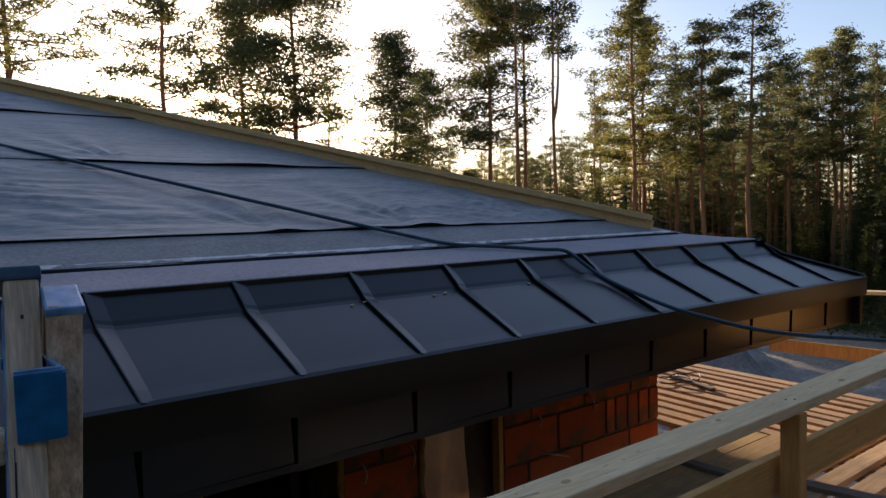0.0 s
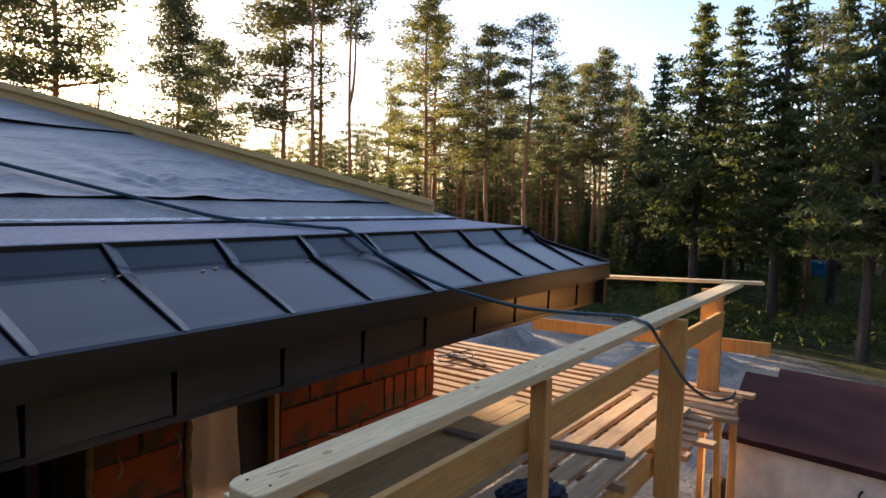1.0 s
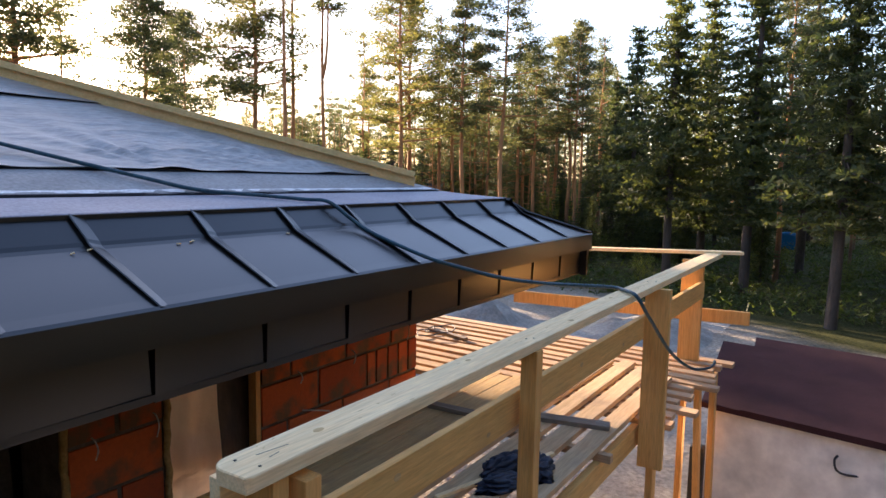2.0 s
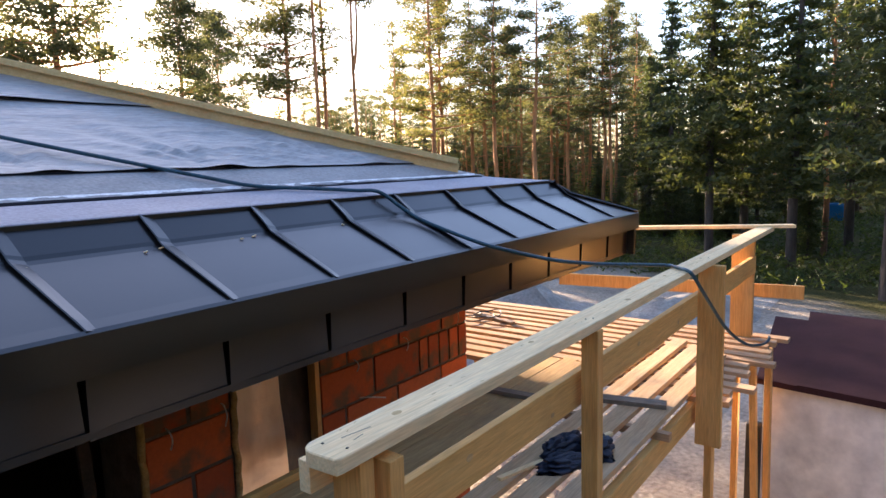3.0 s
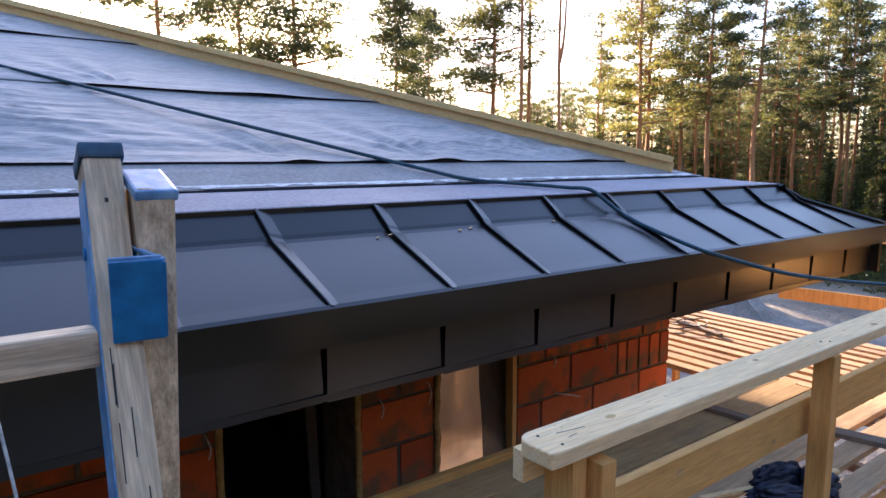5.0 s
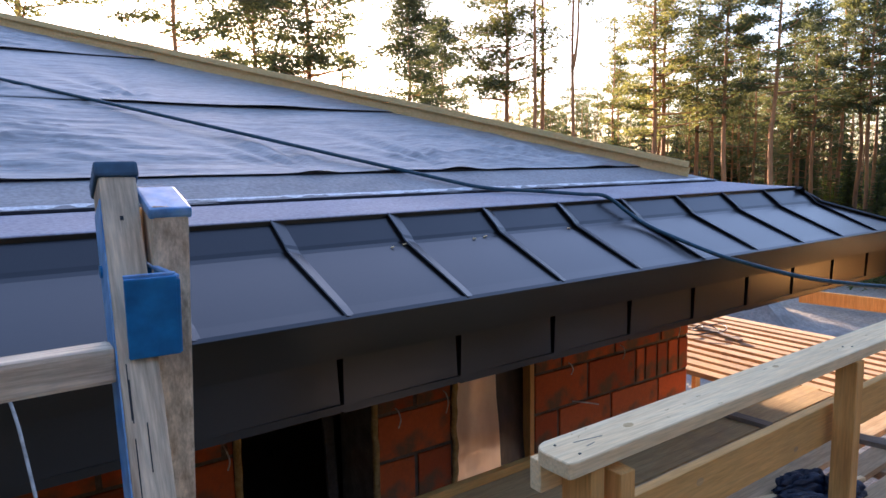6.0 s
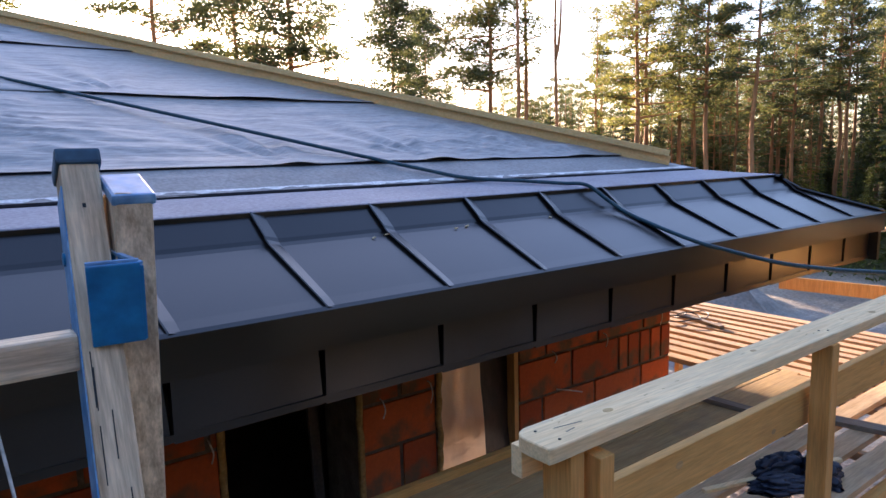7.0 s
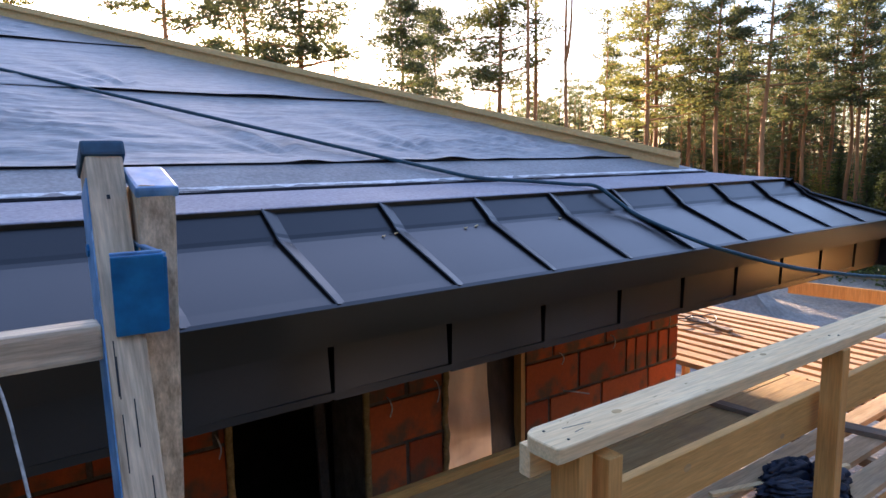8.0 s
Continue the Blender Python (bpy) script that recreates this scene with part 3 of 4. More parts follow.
def rail_top():
    """The top rail, its free end rounded."""
    bm = bmesh.new()
    x0, x1, w, zt, th = 0.62, 6.28, 0.135, 2.79, 0.042
    ya, yb = -0.82, -0.775
    out = []
    for k in range(7):
        t = math.pi / 2 * k / 6
        out.append((x0 + 0.05 - 0.05 * math.sin(t), w / 2 - 0.05 + 0.05 * math.cos(t)))
    out += [(x0 + 0.004, -w / 2 + 0.004), (x0 + 0.02, -w / 2), (x1, -w / 2), (x1, w / 2)]
    loop = []
    for x, y in out:
        yy = ya + (yb - ya) * (x - x0) / (x1 - x0)
        loop.append(bm.verts.new((x, yy + y, zt)))
    f = bm.faces.new(loop)
    g = bmesh.ops.extrude_face_region(bm, geom=[f])
    bmesh.ops.translate(bm, verts=[v for v in g["geom"] if isinstance(v, bmesh.types.BMVert)], vec=(0, 0, -th))
    bmesh.ops.bevel(bm, geom=list(bm.edges), offset=0.003, segments=1, affect="EDGES")
    return bm


part("top_rail", rail_top(), M["rail_wood"], scaffold, "pale weathered plank rail with a rounded end")
for x0, y0, x1, y1 in ((0.72, -0.805, 0.81, -0.82), (0.73, -0.84, 0.765, -0.835)):
    part("scuff_mark", bar((x0, y0, 2.7905), (x1, y1, 2.7905), 0.003, 0.0006, 0.0), M["grey_wood"], scaffold)
rk = random.Random(17)
for k in range(24):
    x = 0.7 + 3.4 * rk.random() ** 1.4
    y = -0.82 + 0.008 * (x - 0.62) + rk.uniform(-0.058, 0.058)
    ln = rk.uniform(0.004, 0.022)
    part("scuff_mark", bar((x, y, 2.7904), (x + ln, y + rk.uniform(-0.006, 0.006), 2.7904), rk.uniform(0.0015, 0.003), 0.0006, 0.0), M["sheet_wood"], scaffold)
for x, y in ((0.67, -0.79), (0.685, -0.86), (2.14, -0.82), (2.17, -0.84), (4.03, -0.78), (4.08, -0.82)):
    part("nail", bar((x, y, 2.789), (x, y, 2.7925), 0.006, 0.006, 0.001, up=(0, 1, 0)), M["black_box"], scaffold)
for k, (x, y, r) in enumerate(((0.92, -0.815, 0.011), (1.72, -0.79, 0.009), (2.6, -0.83, 0.012), (3.3, -0.78, 0.01))):
    bm = bmesh.new()
    bmesh.ops.create_cone(bm, cap_ends=True, segments=12, radius1=r, radius2=r, depth=0.001, matrix=pose(x, y, 2.7902) @ Matrix.Diagonal((1.6, 1, 1, 1)))
    part("knot", bm, M["sheet_wood"], scaffold, "brown knot in the plank")
for k, (x, z, r) in enumerate(((1.3, 2.5, 0.013), (1.9, 2.44, 0.01), (2.9, 2.49, 0.014), (3.6, 2.45, 0.011))):
    bm = bmesh.new()
    bmesh.ops.create_cone(bm, cap_ends=True, segments=12, radius1=r, radius2=r, depth=0.0012, matrix=pose(x, -0.7925 + 0.0068 * (x - 0.78), z, 90, 0, 0.4) @ Matrix.Diagonal((1.5, 1, 1, 1)))
    part("knot", bm, M["sheet_wood"], scaffold, "brown knot in the board")
part("mid_rail", bar((0.78, -0.775, 2.475), (5.95, -0.74, 2.475), 0.035, 0.155), M["mid_wood"], scaffold, "yellow pine board on edge")
POSTS = [(0.74, -0.82, 0.05, 0.1, 2.745), (2.15, -0.845, 0.06, 0.075, 2.748), (4.06, -0.85, 0.05, 0.165, 2.748), (5.9, -0.66, 0.05, 0.19, 2.748)]
for x, y, sx, sy, zt in POSTS:
    part("post", slab(x - sx / 2, x + sx / 2, y - sy / 2, y + sy / 2, 0.0 if sy < 0.15 and sy > 0.08 else 1.5, zt, 0.004), M["post_wood"], scaffold)
part("rail_block", slab(0.645, 0.735, -0.765, -0.725, 2.66, 2.745, 0.003), M["rail_wood"], scaffold)
part("rail_block", slab(0.79, 0.845, -0.9, -0.81, 2.3, 2.72, 0.003), M["post_wood"], scaffold)
part("end_rail", bar((5.6, 0.45, 2.795), (6.33, -1.0, 2.795), 0.1, 0.03), M["rail_wood"], scaffold)
part("end_rail", bar((5.85, 1.15, 2.2), (6.2, -1.12, 2.2), 0.035, 0.125), M["post_wood"], scaffold)

rnd = random.Random(5)
# long boards with gaps, outer side
for y, w, x1 in ((-0.655, 0.13, 5.1), (-0.465, 0.13, 5.25), (-0.28, 0.12, 5.35), (-0.1, 0.115, 5.3), (0.055, 0.115, 5.1)):
    part("deck_board", slab(-2.2 + rnd.uniform(-0.2, 0.2), x1, y - w / 2, y + w / 2, DECK - 0.035, DECK + rnd.uniform(-0.003, 0.003), 0.004), M["deck_wood"], scaffold)
# close sheet boards beside the wall
for k in range(4):
    y = 0.125 + 0.118 * k
    part("deck_sheet", slab(-2.3, 4.3 + 0.06 * (k % 2), y, y + 0.113, DECK - 0.03, DECK + rnd.uniform(-0.002, 0.003), 0.002), M["sheet_wood"], scaffold)
part("edge_batten", slab(-2.3, 2.35, 0.605, 0.645, DECK - 0.05, DECK + 0.035, 0.004), M["mid_wood"], scaffold, "yellow batten along the deck edge")
# cross boards round the corner
xs = 4.12
k = 0
while xs < 6.0:
    w = rnd.uniform(0.085, 0.12)
    part("cross_board", slab(xs, xs + w, -1.0 + rnd.uniform(-0.08, 0.12), 2.6 + rnd.uniform(-0.3, 0.5), DECK - 0.085 + rnd.uniform(-0.004, 0.004), DECK - 0.045, 0.004), M["cross_wood"], scaffold)
    xs += w + rnd.uniform(0.05, 0.085)
    k += 1
for y in (-0.72, 0.7, 2.2):
    part("ledger", slab(-2.2 if y < 1 else 4.0, 6.0, y - 0.025, y + 0.025, DECK - 0.235, DECK - 0.088, 0.004), M["mid_wood"], scaffold)
for x in (-1.6, 0.2, 2.0, 3.4):
    part("joist", slab(x - 0.025, x + 0.025, -0.8, 0.72, DECK - 0.087, DECK - 0.037, 0.003), M["cross_wood"], scaffold)
for a, b in (((4.14, -0.84, 0), (4.14, -0.84, 1.77)), ((5.98, -0.62, 0), (5.98, -0.62, 1.77)), ((5.55, -0.9, 0), (5.6, -0.82, 1.77)), ((5.75, -0.95, 0), (5.72, -0.93, 1.77)), ((5.8, 2.2, 0), (5.8, 2.2, 1.77)), ((4.3, 2.3, 0), (4.3, 2.3, 1.77)), ((-1.6, 0.5, 0), (-1.6, 0.5, 1.77)), ((2.0, 0.5, 0), (2.0, 0.5, 1.77))):
    part("leg", bar(a, b, 0.05, 0.09, 0.004, up=(1, 0, 0)), M["post_wood"], scaffold)


def loose_board(a, b, w, h, mat, label):
    ob = thing("loose_board", a, label, "board", "loose boards on the deck")
    part("board", bar(a, b, w, h, 0.003), mat, ob)


loose_board((3.34, 0.5, 1.868), (3.37, 0.08, 1.868), 0.075, 0.03, M["grey_wood"], "short grey board lying on the scaffold deck")
loose_board((3.5, 0.07, 1.868), (3.7, -0.68, 1.868), 0.1, 0.03, M["grey_wood"], "grey plank laid across the gapped deck boards")
loose_board((5.35, 1.9, 1.822), (5.2, 1.35, 1.822), 0.06, 0.03, M["grey_wood"], "dark offcut on the far cross boards")
loose_board((2.28, -0.28, 1.86), (3.1, -0.55, 1.868), 0.03, 0.018, M["rail_wood"], "thin pale lath across the deck boards")


def build_jacket():
    """A crumpled dark garment dropped in a heap."""
    ob = thing("crumpled_jacket", (2.75, -0.5, DECK), "crumpled dark navy jacket dropped on the deck boards", "jacket")
    for cx, cy, rx, ry, h, turn, seed in ((2.62, -0.5, 0.2, 0.085, 0.055, -0.5, 1), (2.86, -0.56, 0.15, 0.1, 0.085, 0.3, 2), (2.76, -0.42, 0.17, 0.06, 0.095, -0.35, 3)):
        bm = bmesh.new()
        bmesh.ops.create_icosphere(bm, subdivisions=5, radius=1)
        for v in bm.verts:
            p = v.co + Vector((seed * 7, 0, 0))
            n = noise.fractal(p * 1.3, 1.0, 2.0, 3)
            f = abs(noise.noise(Vector((p.x * 1.6 + p.y * 1.2, p.y * 2.6 + 0.8 * n, p.z * 2 + seed))))
            k = 1 + 0.3 * n - 0.3 * max(0.0, 1 - f * 5)
            x, y = v.co.x * rx * k, v.co.y * ry * k
            v.co = Vector((cx + x * math.cos(turn) - y * math.sin(turn), cy + x * math.sin(turn) + y * math.cos(turn), DECK + 0.004 + max(0, v.co.z * k + 0.1) * h))
        for f in bm.faces:
            f.smooth = True
        part("fold", bm, M["cloth"], ob)


build_jacket()


# ---- ladder ----
def build_ladder():
    """A folding ladder: leaning front stiles with rungs, rear legs nearly upright, blue hinges."""
    lad = thing("wooden_ladder", (-0.6, -2.0, 0.0), "worn folding wooden ladder with blue metal hinges and caps", "ladder")
    top = Vector((-0.341, -1.25, 3.479))
    down = Vector((-0.0107, -0.138, -0.265)) / 0.265
    tilt = math.degrees(math.atan(0.52))
    for dx in (0, -0.42):
        a = top + Vector((dx, 0, 0))
        part("stile", bar(a + down * 3.479, a, 0.0305, 0.042, 0.003, up=(0, 1, 0)), M["ladder_wood"], lad)
        e0, e1 = a + down * 3.4 + Vector((-0.0156, 0, 0)), a + down * 0.02 + Vector((-0.0156, 0, 0))
        part("painted_edge", bar(e0, e1, 0.0012, 0.038, 0.0, up=(0, 1, 0)), M["cap_worn"], lad, "flaking pale blue paint")
        rc2 = random.Random(4)
        away = Vector((0, -0.887, 0.461))
        for k in range(16):
            f, w = rc2.uniform(0.05, 0.7), rc2.uniform(-0.011, 0.011)
            c = a + down * f + away * 0.0211 + Vector((w, 0, 0))
            part("crack", bar(c, c + down * rc2.uniform(0.02, 0.07), 0.0009, 0.0005, 0.0, up=away), M["black_box"], lad)
        c = a + down * 0.036 + away * 0.0211
        part("screw_hole", bar(c, c + down * 0.0035, 0.0028, 0.0008, 0.0, up=away), M["black_box"], lad)
        m = pose(*(a - down * 0.004), -tilt, 0, 0)
        part("cap", box(bmesh.new(), (0.036, 0.048, 0.015), m, 0.003), M["cap"], lad, "dark blue plastic end cap")
        rear = Vector((-0.307 + dx, -1.28, 3.459))
        part("rear_leg", bar(rear + Vector((-0.18, -0.17, -3.45)), rear, 0.031, 0.06, 0.003, up=(0, 1, 0)), M["ladder_wood"], lad)
        part("rear_cap", box(bmesh.new(), (0.036, 0.066, 0.01), pose(rear.x, rear.y, rear.z + 0.004, 16, 0, 0), 0.003), M["cap_worn"], lad, "scuffed pale blue end cap")
        hx, hy, hz = -0.335 + dx, -1.353, 3.374
        br = part("hinge", box(bmesh.new(), (0.039, 0.004, 0.066), pose(hx, hy, hz, 4, 0, -6), 0.0015), M["blue"], lad, "blue enamelled steel hinge bracket")
        part("hinge_cheek", box(bmesh.new(), (0.003, 0.085, 0.062), pose(hx + 0.0125, hy + 0.038, hz + 0.002, 4, 0, 10), 0.001), M["blue"], br)
        part("worn_rim", box(bmesh.new(), (0.0385, 0.0045, 0.003), pose(hx, hy + 0.0024, hz + 0.0338, 4, 0, -6), 0.0008), M["cap_worn"], br, "rim worn to pale metal")
        part("worn_rim", box(bmesh.new(), (0.0045, 0.083, 0.003), pose(hx + 0.0125, hy + 0.038, hz + 0.0345, 4, 0, 10), 0.0008), M["cap_worn"], br, "rim worn to pale metal")
        bm = bmesh.new()
        bmesh.ops.create_cone(bm, cap_ends=True, segments=10, radius1=0.006, radius2=0.0045, depth=0.016, matrix=pose(-0.354 + dx, -1.28, 3.405, 0, 90, 0))
        part("bolt", bm, M["blue"], lad, "small blue bolt head")
    k = 0.143
    while k < 3.3:
        c = top + down * k
        part("rung", bar(c + Vector((-0.405, 0, 0)), c + Vector((-0.0155, 0, 0)), 0.03, 0.03, 0.004), M["rung_wood"], lad)
        k += 0.26


build_ladder()


# ---- cables ----
def cord(name, pts, r, mat, label):
    vs, fs = tube(pts, r, 8, 8)
    return tagged(new(name, mesh_of(name, vs, fs, mat, True)), label, "cable")


cord("power_cable", [(-1.9, 4.3, roof_z(4.3) + 0.03), (-0.95, 3.6, roof_z(3.6) + 0.03), (-0.25, 2.93, roof_z(2.93) + 0.03), (0.765, 1.955, roof_z(1.955) + 0.03), (1.6, 1.12, roof_z(1.12) + 0.035), (1.83, 0.93, roof_z(0.93) + 0.035),
     (2.1, 0.8, 3.346), (2.28, 0.64, 3.326), (2.36, 0.53, 3.314), (2.42, 0.42, 3.225), (2.46, 0.3, 3.15), (2.539, -0.01, 3.035), (2.67, -0.12, 2.98), (2.888, -0.3, 2.905), (3.17, -0.45, 2.853), (3.36, -0.55, 2.83), (3.58, -0.7, 2.804), (3.5, -0.8, 2.806), (3.42, -0.892, 2.795), (3.55, -0.93, 2.66), (3.95, -0.955, 2.38), (4.35, -0.96, 2.19), (4.85, -0.95, 2.02), (5.4, -0.95, 1.9), (5.7, -0.93, 1.865), (5.86, -0.9, 1.82), (5.875, -0.885, 1.6), (5.87, -0.89, 1.0), (5.865, -0.9, 0.4), (5.8, -0.95, 0.02)], 0.011, M["cable"], "thick teal power cable trailing over roof and rail")
cord("white_cord", [(-0.476, -0.03, 3.067), (-0.439, -0.12, 2.937), (-0.422, -0.2, 2.828), (-0.411, -0.27, 2.742)], 0.004, M["white_cord"], "pale cord hanging beneath the eaves")
cord("coiled_wire", [(5.1 + 0.16 * math.cos(a * 0.9) + 0.02 * a, 1.75 + 0.13 * math.sin(a * 0.9), 1.83 + 0.012 * (a % 3)) for a in range(0, 18)], 0.006, M["black_cable"], "tangled grey wire on the far cross boards")
for k, (x, z, l) in enumerate(((2.62, 2.17, 0.07), (3.14, 2.2, 0.09), (1.28, 2.17, 0.1), (0.35, 2.2, 0.1), (3.78, 2.3, 0.14), (1.6, 2.2, 0.12))):
    tagged(cord("wall_tie", [(x, WY + 0.02, z + 0.01), (x, WY - 0.025, z), (x + 0.012, WY - 0.03, z - l * 0.5), (x + 0.004, WY - 0.02, z - l)], 0.004, M["white_cord"], "pale wall tie bent down from a mortar joint"), group="wall ties in the block wall", category="wall tie")
tagged(cord("wall_tie", [(2.65, WY + 0.02, 1.9), (2.7, WY - 0.06, 1.905), (2.86, WY - 0.05, 1.85)], 0.005, M["white_cord"], "pale wall tie sticking out of the blocks"), group="wall ties in the block wall", category="wall tie")


rc = random.Random(8)
for x, v, z in ((0.49, 0.385, 3.164), (0.97, 0.40, 3.17), (1.4, 0.40, 3.17), (1.33, 0.39, 3.166), (1.94, 0.40, 3.17), (0.9, 0.385, 3.164)):
    chip = thing("wood_chip", (x, v, z), "small pale wood chip lying on the steel skirt", "wood chip", "chips on the skirt")
    part("chip", box(bmesh.new(), (rc.uniform(0.012, 0.024), 0.007, 0.004), pose(x, v, z + 0.003, 30, rc.uniform(-20, 20), rc.uniform(-40, 40)), 0.001), M["rail_wood"], chip)


# ---- shed beside the scaffold ----
def build_shed():
    """A low shed set slightly askew, its roof in two sheets that end at different lines."""
    sh = thing("shed", (6.4, -2.8, 0), "low white rendered shed with a brown felt roof", "shed")
    a, across, along = Vector((5.92, -0.8, 1.42)), Vector((-0.12, -0.99, 0)), Vector((1.75, 0.14, 0.2))
    right = along.cross(Vector((0, 0, 1))).normalized()

    def sheet(s0, s1, l0, l1, lift, nm):
        p = [a + across * s0 + along * l0, a + across * s0 + along * l1, a + across * s1 + along * l1, a + across * s1 + along * l0]
        vs = [q + Vector((0, 0, lift)) for q in p] + [q - Vector((0, 0, 0.05)) for q in p]
        part_mesh(nm, vs, [(0, 1, 2, 3), (7, 6, 5, 4), (0, 4, 5, 1), (1, 5, 6, 2), (2, 6, 7, 3), (3, 7, 4, 0)], M["brown_roof"], sh)

    sheet(0.0, 0.34, 0.0, 1.0, 0.0, "roof_sheet")
    sheet(0.34, 4.4, 0.0, 1.16, 0.01, "roof_sheet")
    p = [a + across * 0.06 + along * 0.03, a + across * 0.06 + along * 0.96, a + across * 4.3 + along * 0.96, a + across * 4.3 + along * 0.03]
    vs = [q - Vector((0, 0, 0.045)) for q in p] + [Vector((q.x, q.y, 0)) for q in p]
    part_mesh("wall", vs, [(3, 2, 1, 0), (4, 5, 6, 7), (0, 1, 5, 4), (1, 2, 6, 5), (2, 3, 7, 6), (3, 0, 4, 7)], M["white_wall"], sh)
    c = a + across * 1.1 + Vector((0.02, 0, -0.28))
    vs, fs = tube([c + Vector((0.04, -0.25, -0.05)), c + Vector((0, -0.1, -0.06)), c + Vector((-0.02, -0.02, -0.03)), c + Vector((-0.02, 0, 0.05)), c + Vector((0.02, -0.02, 0.08))], 0.01, 6, 4)
    part_mesh("conduit_hook", vs, fs, M["black_cable"], sh, "black conduit end")


build_shed()
# black box added in place of the dark upright gap beside the shed
gap_box = thing("black_bin", (5.78, -0.82, 0), "tall narrow black box standing in for a dark gap beside the shed", "bin")
part("body", slab(5.72, 5.84, -0.88, -0.76, 0.0, 1.05, 0.02), M["black_box"], gap_box)


# ---- sand heap and boards on the ground ----
def heap(name, cx, cy, rx, ry, h, seed, label):
    n = 40
    vs = []
    for i in range(n + 1):
        for j in range(n + 1):
            x, y = -1 + 2 * i / n, -1 + 2 * j / n
            r = math.hypot(x, y)
            z = max(0, 1 - r) ** 0.8 * (0.75 + 0.7 * noise.fractal(Vector((x * 1.6, y * 1.6, seed)), 1.0, 2.0, 4))
            vs.append((cx + x * rx, cy + y * ry, z * h - 0.02))
    fs = [(i * (n + 1) + j, (i + 1) * (n + 1) + j, (i + 1) * (n + 1) + j + 1, i * (n + 1) + j + 1) for i in range(n) for j in range(n)]
    tagged(new(name, mesh_of(name, vs, fs, M["sand"], True)), label, "sand heap", kind="structure")


M["sand"] = plain("heaped_sand", (0.3, 0.27, 0.23), (0.46, 0.42, 0.36), 1.5, 0.95, bump=0.8, dist=0.03, fine=16)
heap("sand_heap", 11.3, 5.0, 3.0, 2.2, 1.0, 2.0, "low uneven heap of pale grey sand")
heap("sand_heap", 14.0, 2.3, 2.6, 1.6, 0.45, 5.0, "flattened heap of pale grey sand")


def far_house():
    h = thing("neighbour_house", (33.5, 22.0, 0), "distant dark house with a low gable roof among the trees", "house")
    part("wall", slab(30, 37, 19.5, 24.5, 0, 2.0), M["bark_dark"], h)
    vs = [(29.5, 19, 1.95), (37.5, 19, 1.95), (37.5, 25, 1.95), (29.5, 25, 1.95), (29.5, 22, 3.0), (37.5, 22, 3.0)]
    part_mesh("roof", vs, [(0, 1, 5, 4), (2, 3, 4, 5), (0, 4, 3), (1, 2, 5), (3, 2, 1, 0)], M["black_box"], h)


far_house()
for az, d, w in ((12.9, 40, 0.5), (5.4, 38, 0.4)):
    x, y = -0.3 + d * math.cos(radians(az)), -2.0 + d * math.sin(radians(az))
    tarp = thing("tarp_stack", (x, y, 0), "stack covered with a blue tarpaulin deep in the wood", "tarpaulin", "covered stacks in the wood")
    bm = box(bmesh.new(), (1.2 * w, 2.2 * w, 0.9), pose(x, y, 0.45), 0.15)
    bmesh.ops.subdivide_edges(bm, edges=list(bm.edges), cuts=2)
    for v in bm.verts:
        v.co += Vector((0.05, 0.05, 0.08)) * noise.noise(v.co * 2.3)
    part("cover", bm, M["blue"], tarp)


# ---- trees ----
def cards(centres, spread, n, size, rng, flat=0.5, droop=0.0, outward=None):
    """Many slender needle tufts, three corners each, scattered round the centres."""
    c = np.repeat(np.asarray(centres, float), n, axis=0)
    k = len(c)
    off = rng.normal(size=(k, 3)) * spread
    off[:, 2] *= flat
    d = rng.normal(size=(k, 3))
    d[:, 2] = d[:, 2] * 0.5 - droop
    d /= np.linalg.norm(d, axis=1)[:, None]
    s = np.cross(d, rng.normal(size=(k, 3)))
    s /= np.linalg.norm(s, axis=1)[:, None]
    ln = size * rng.uniform(0.6, 1.4, (k, 1))
    p = c + off
    return np.stack([p - d * ln * 0.5 - s * ln * 0.16, p - d * ln * 0.5 + s * ln * 0.16, p + d * ln * 0.5], axis=1).reshape(-1, 3)


def tri_mesh(name, v, mat):
    me = bpy.data.meshes.new(name)
    k = len(v) // 3
    me.vertices.add(len(v))
    me.vertices.foreach_set("co", v.astype(np.float32).ravel())
    me.loops.add(3 * k)
    me.loops.foreach_set("vertex_index", np.arange(3 * k, dtype=np.int32))
    me.polygons.add(k)
    me.polygons.foreach_set("loop_start", np.arange(0, 3 * k, 3, dtype=np.int32))
    me.update(calc_edges=True)
    me.materials.append(mat)
    return me


def tree_thing(name, label, group, trunk, crown_v, bark, leaf):
    ob = thing(name, (0, 0, -80), label, "tree", group)
    t = new("trunk", mesh_of("trunk", trunk[0], trunk[1], bark, True))
    t.parent = ob
    c = new("crown", tri_mesh("crown", crown_v, leaf))
    c.parent = ob
    return ob


def add_tube(store, pts, r, sides, steps):
    vs, fs = tube(pts, r, sides, steps)
    o = len(store[0])
    store[0].extend(vs)
    store[1].extend([tuple(i + o for i in f) for f in fs])


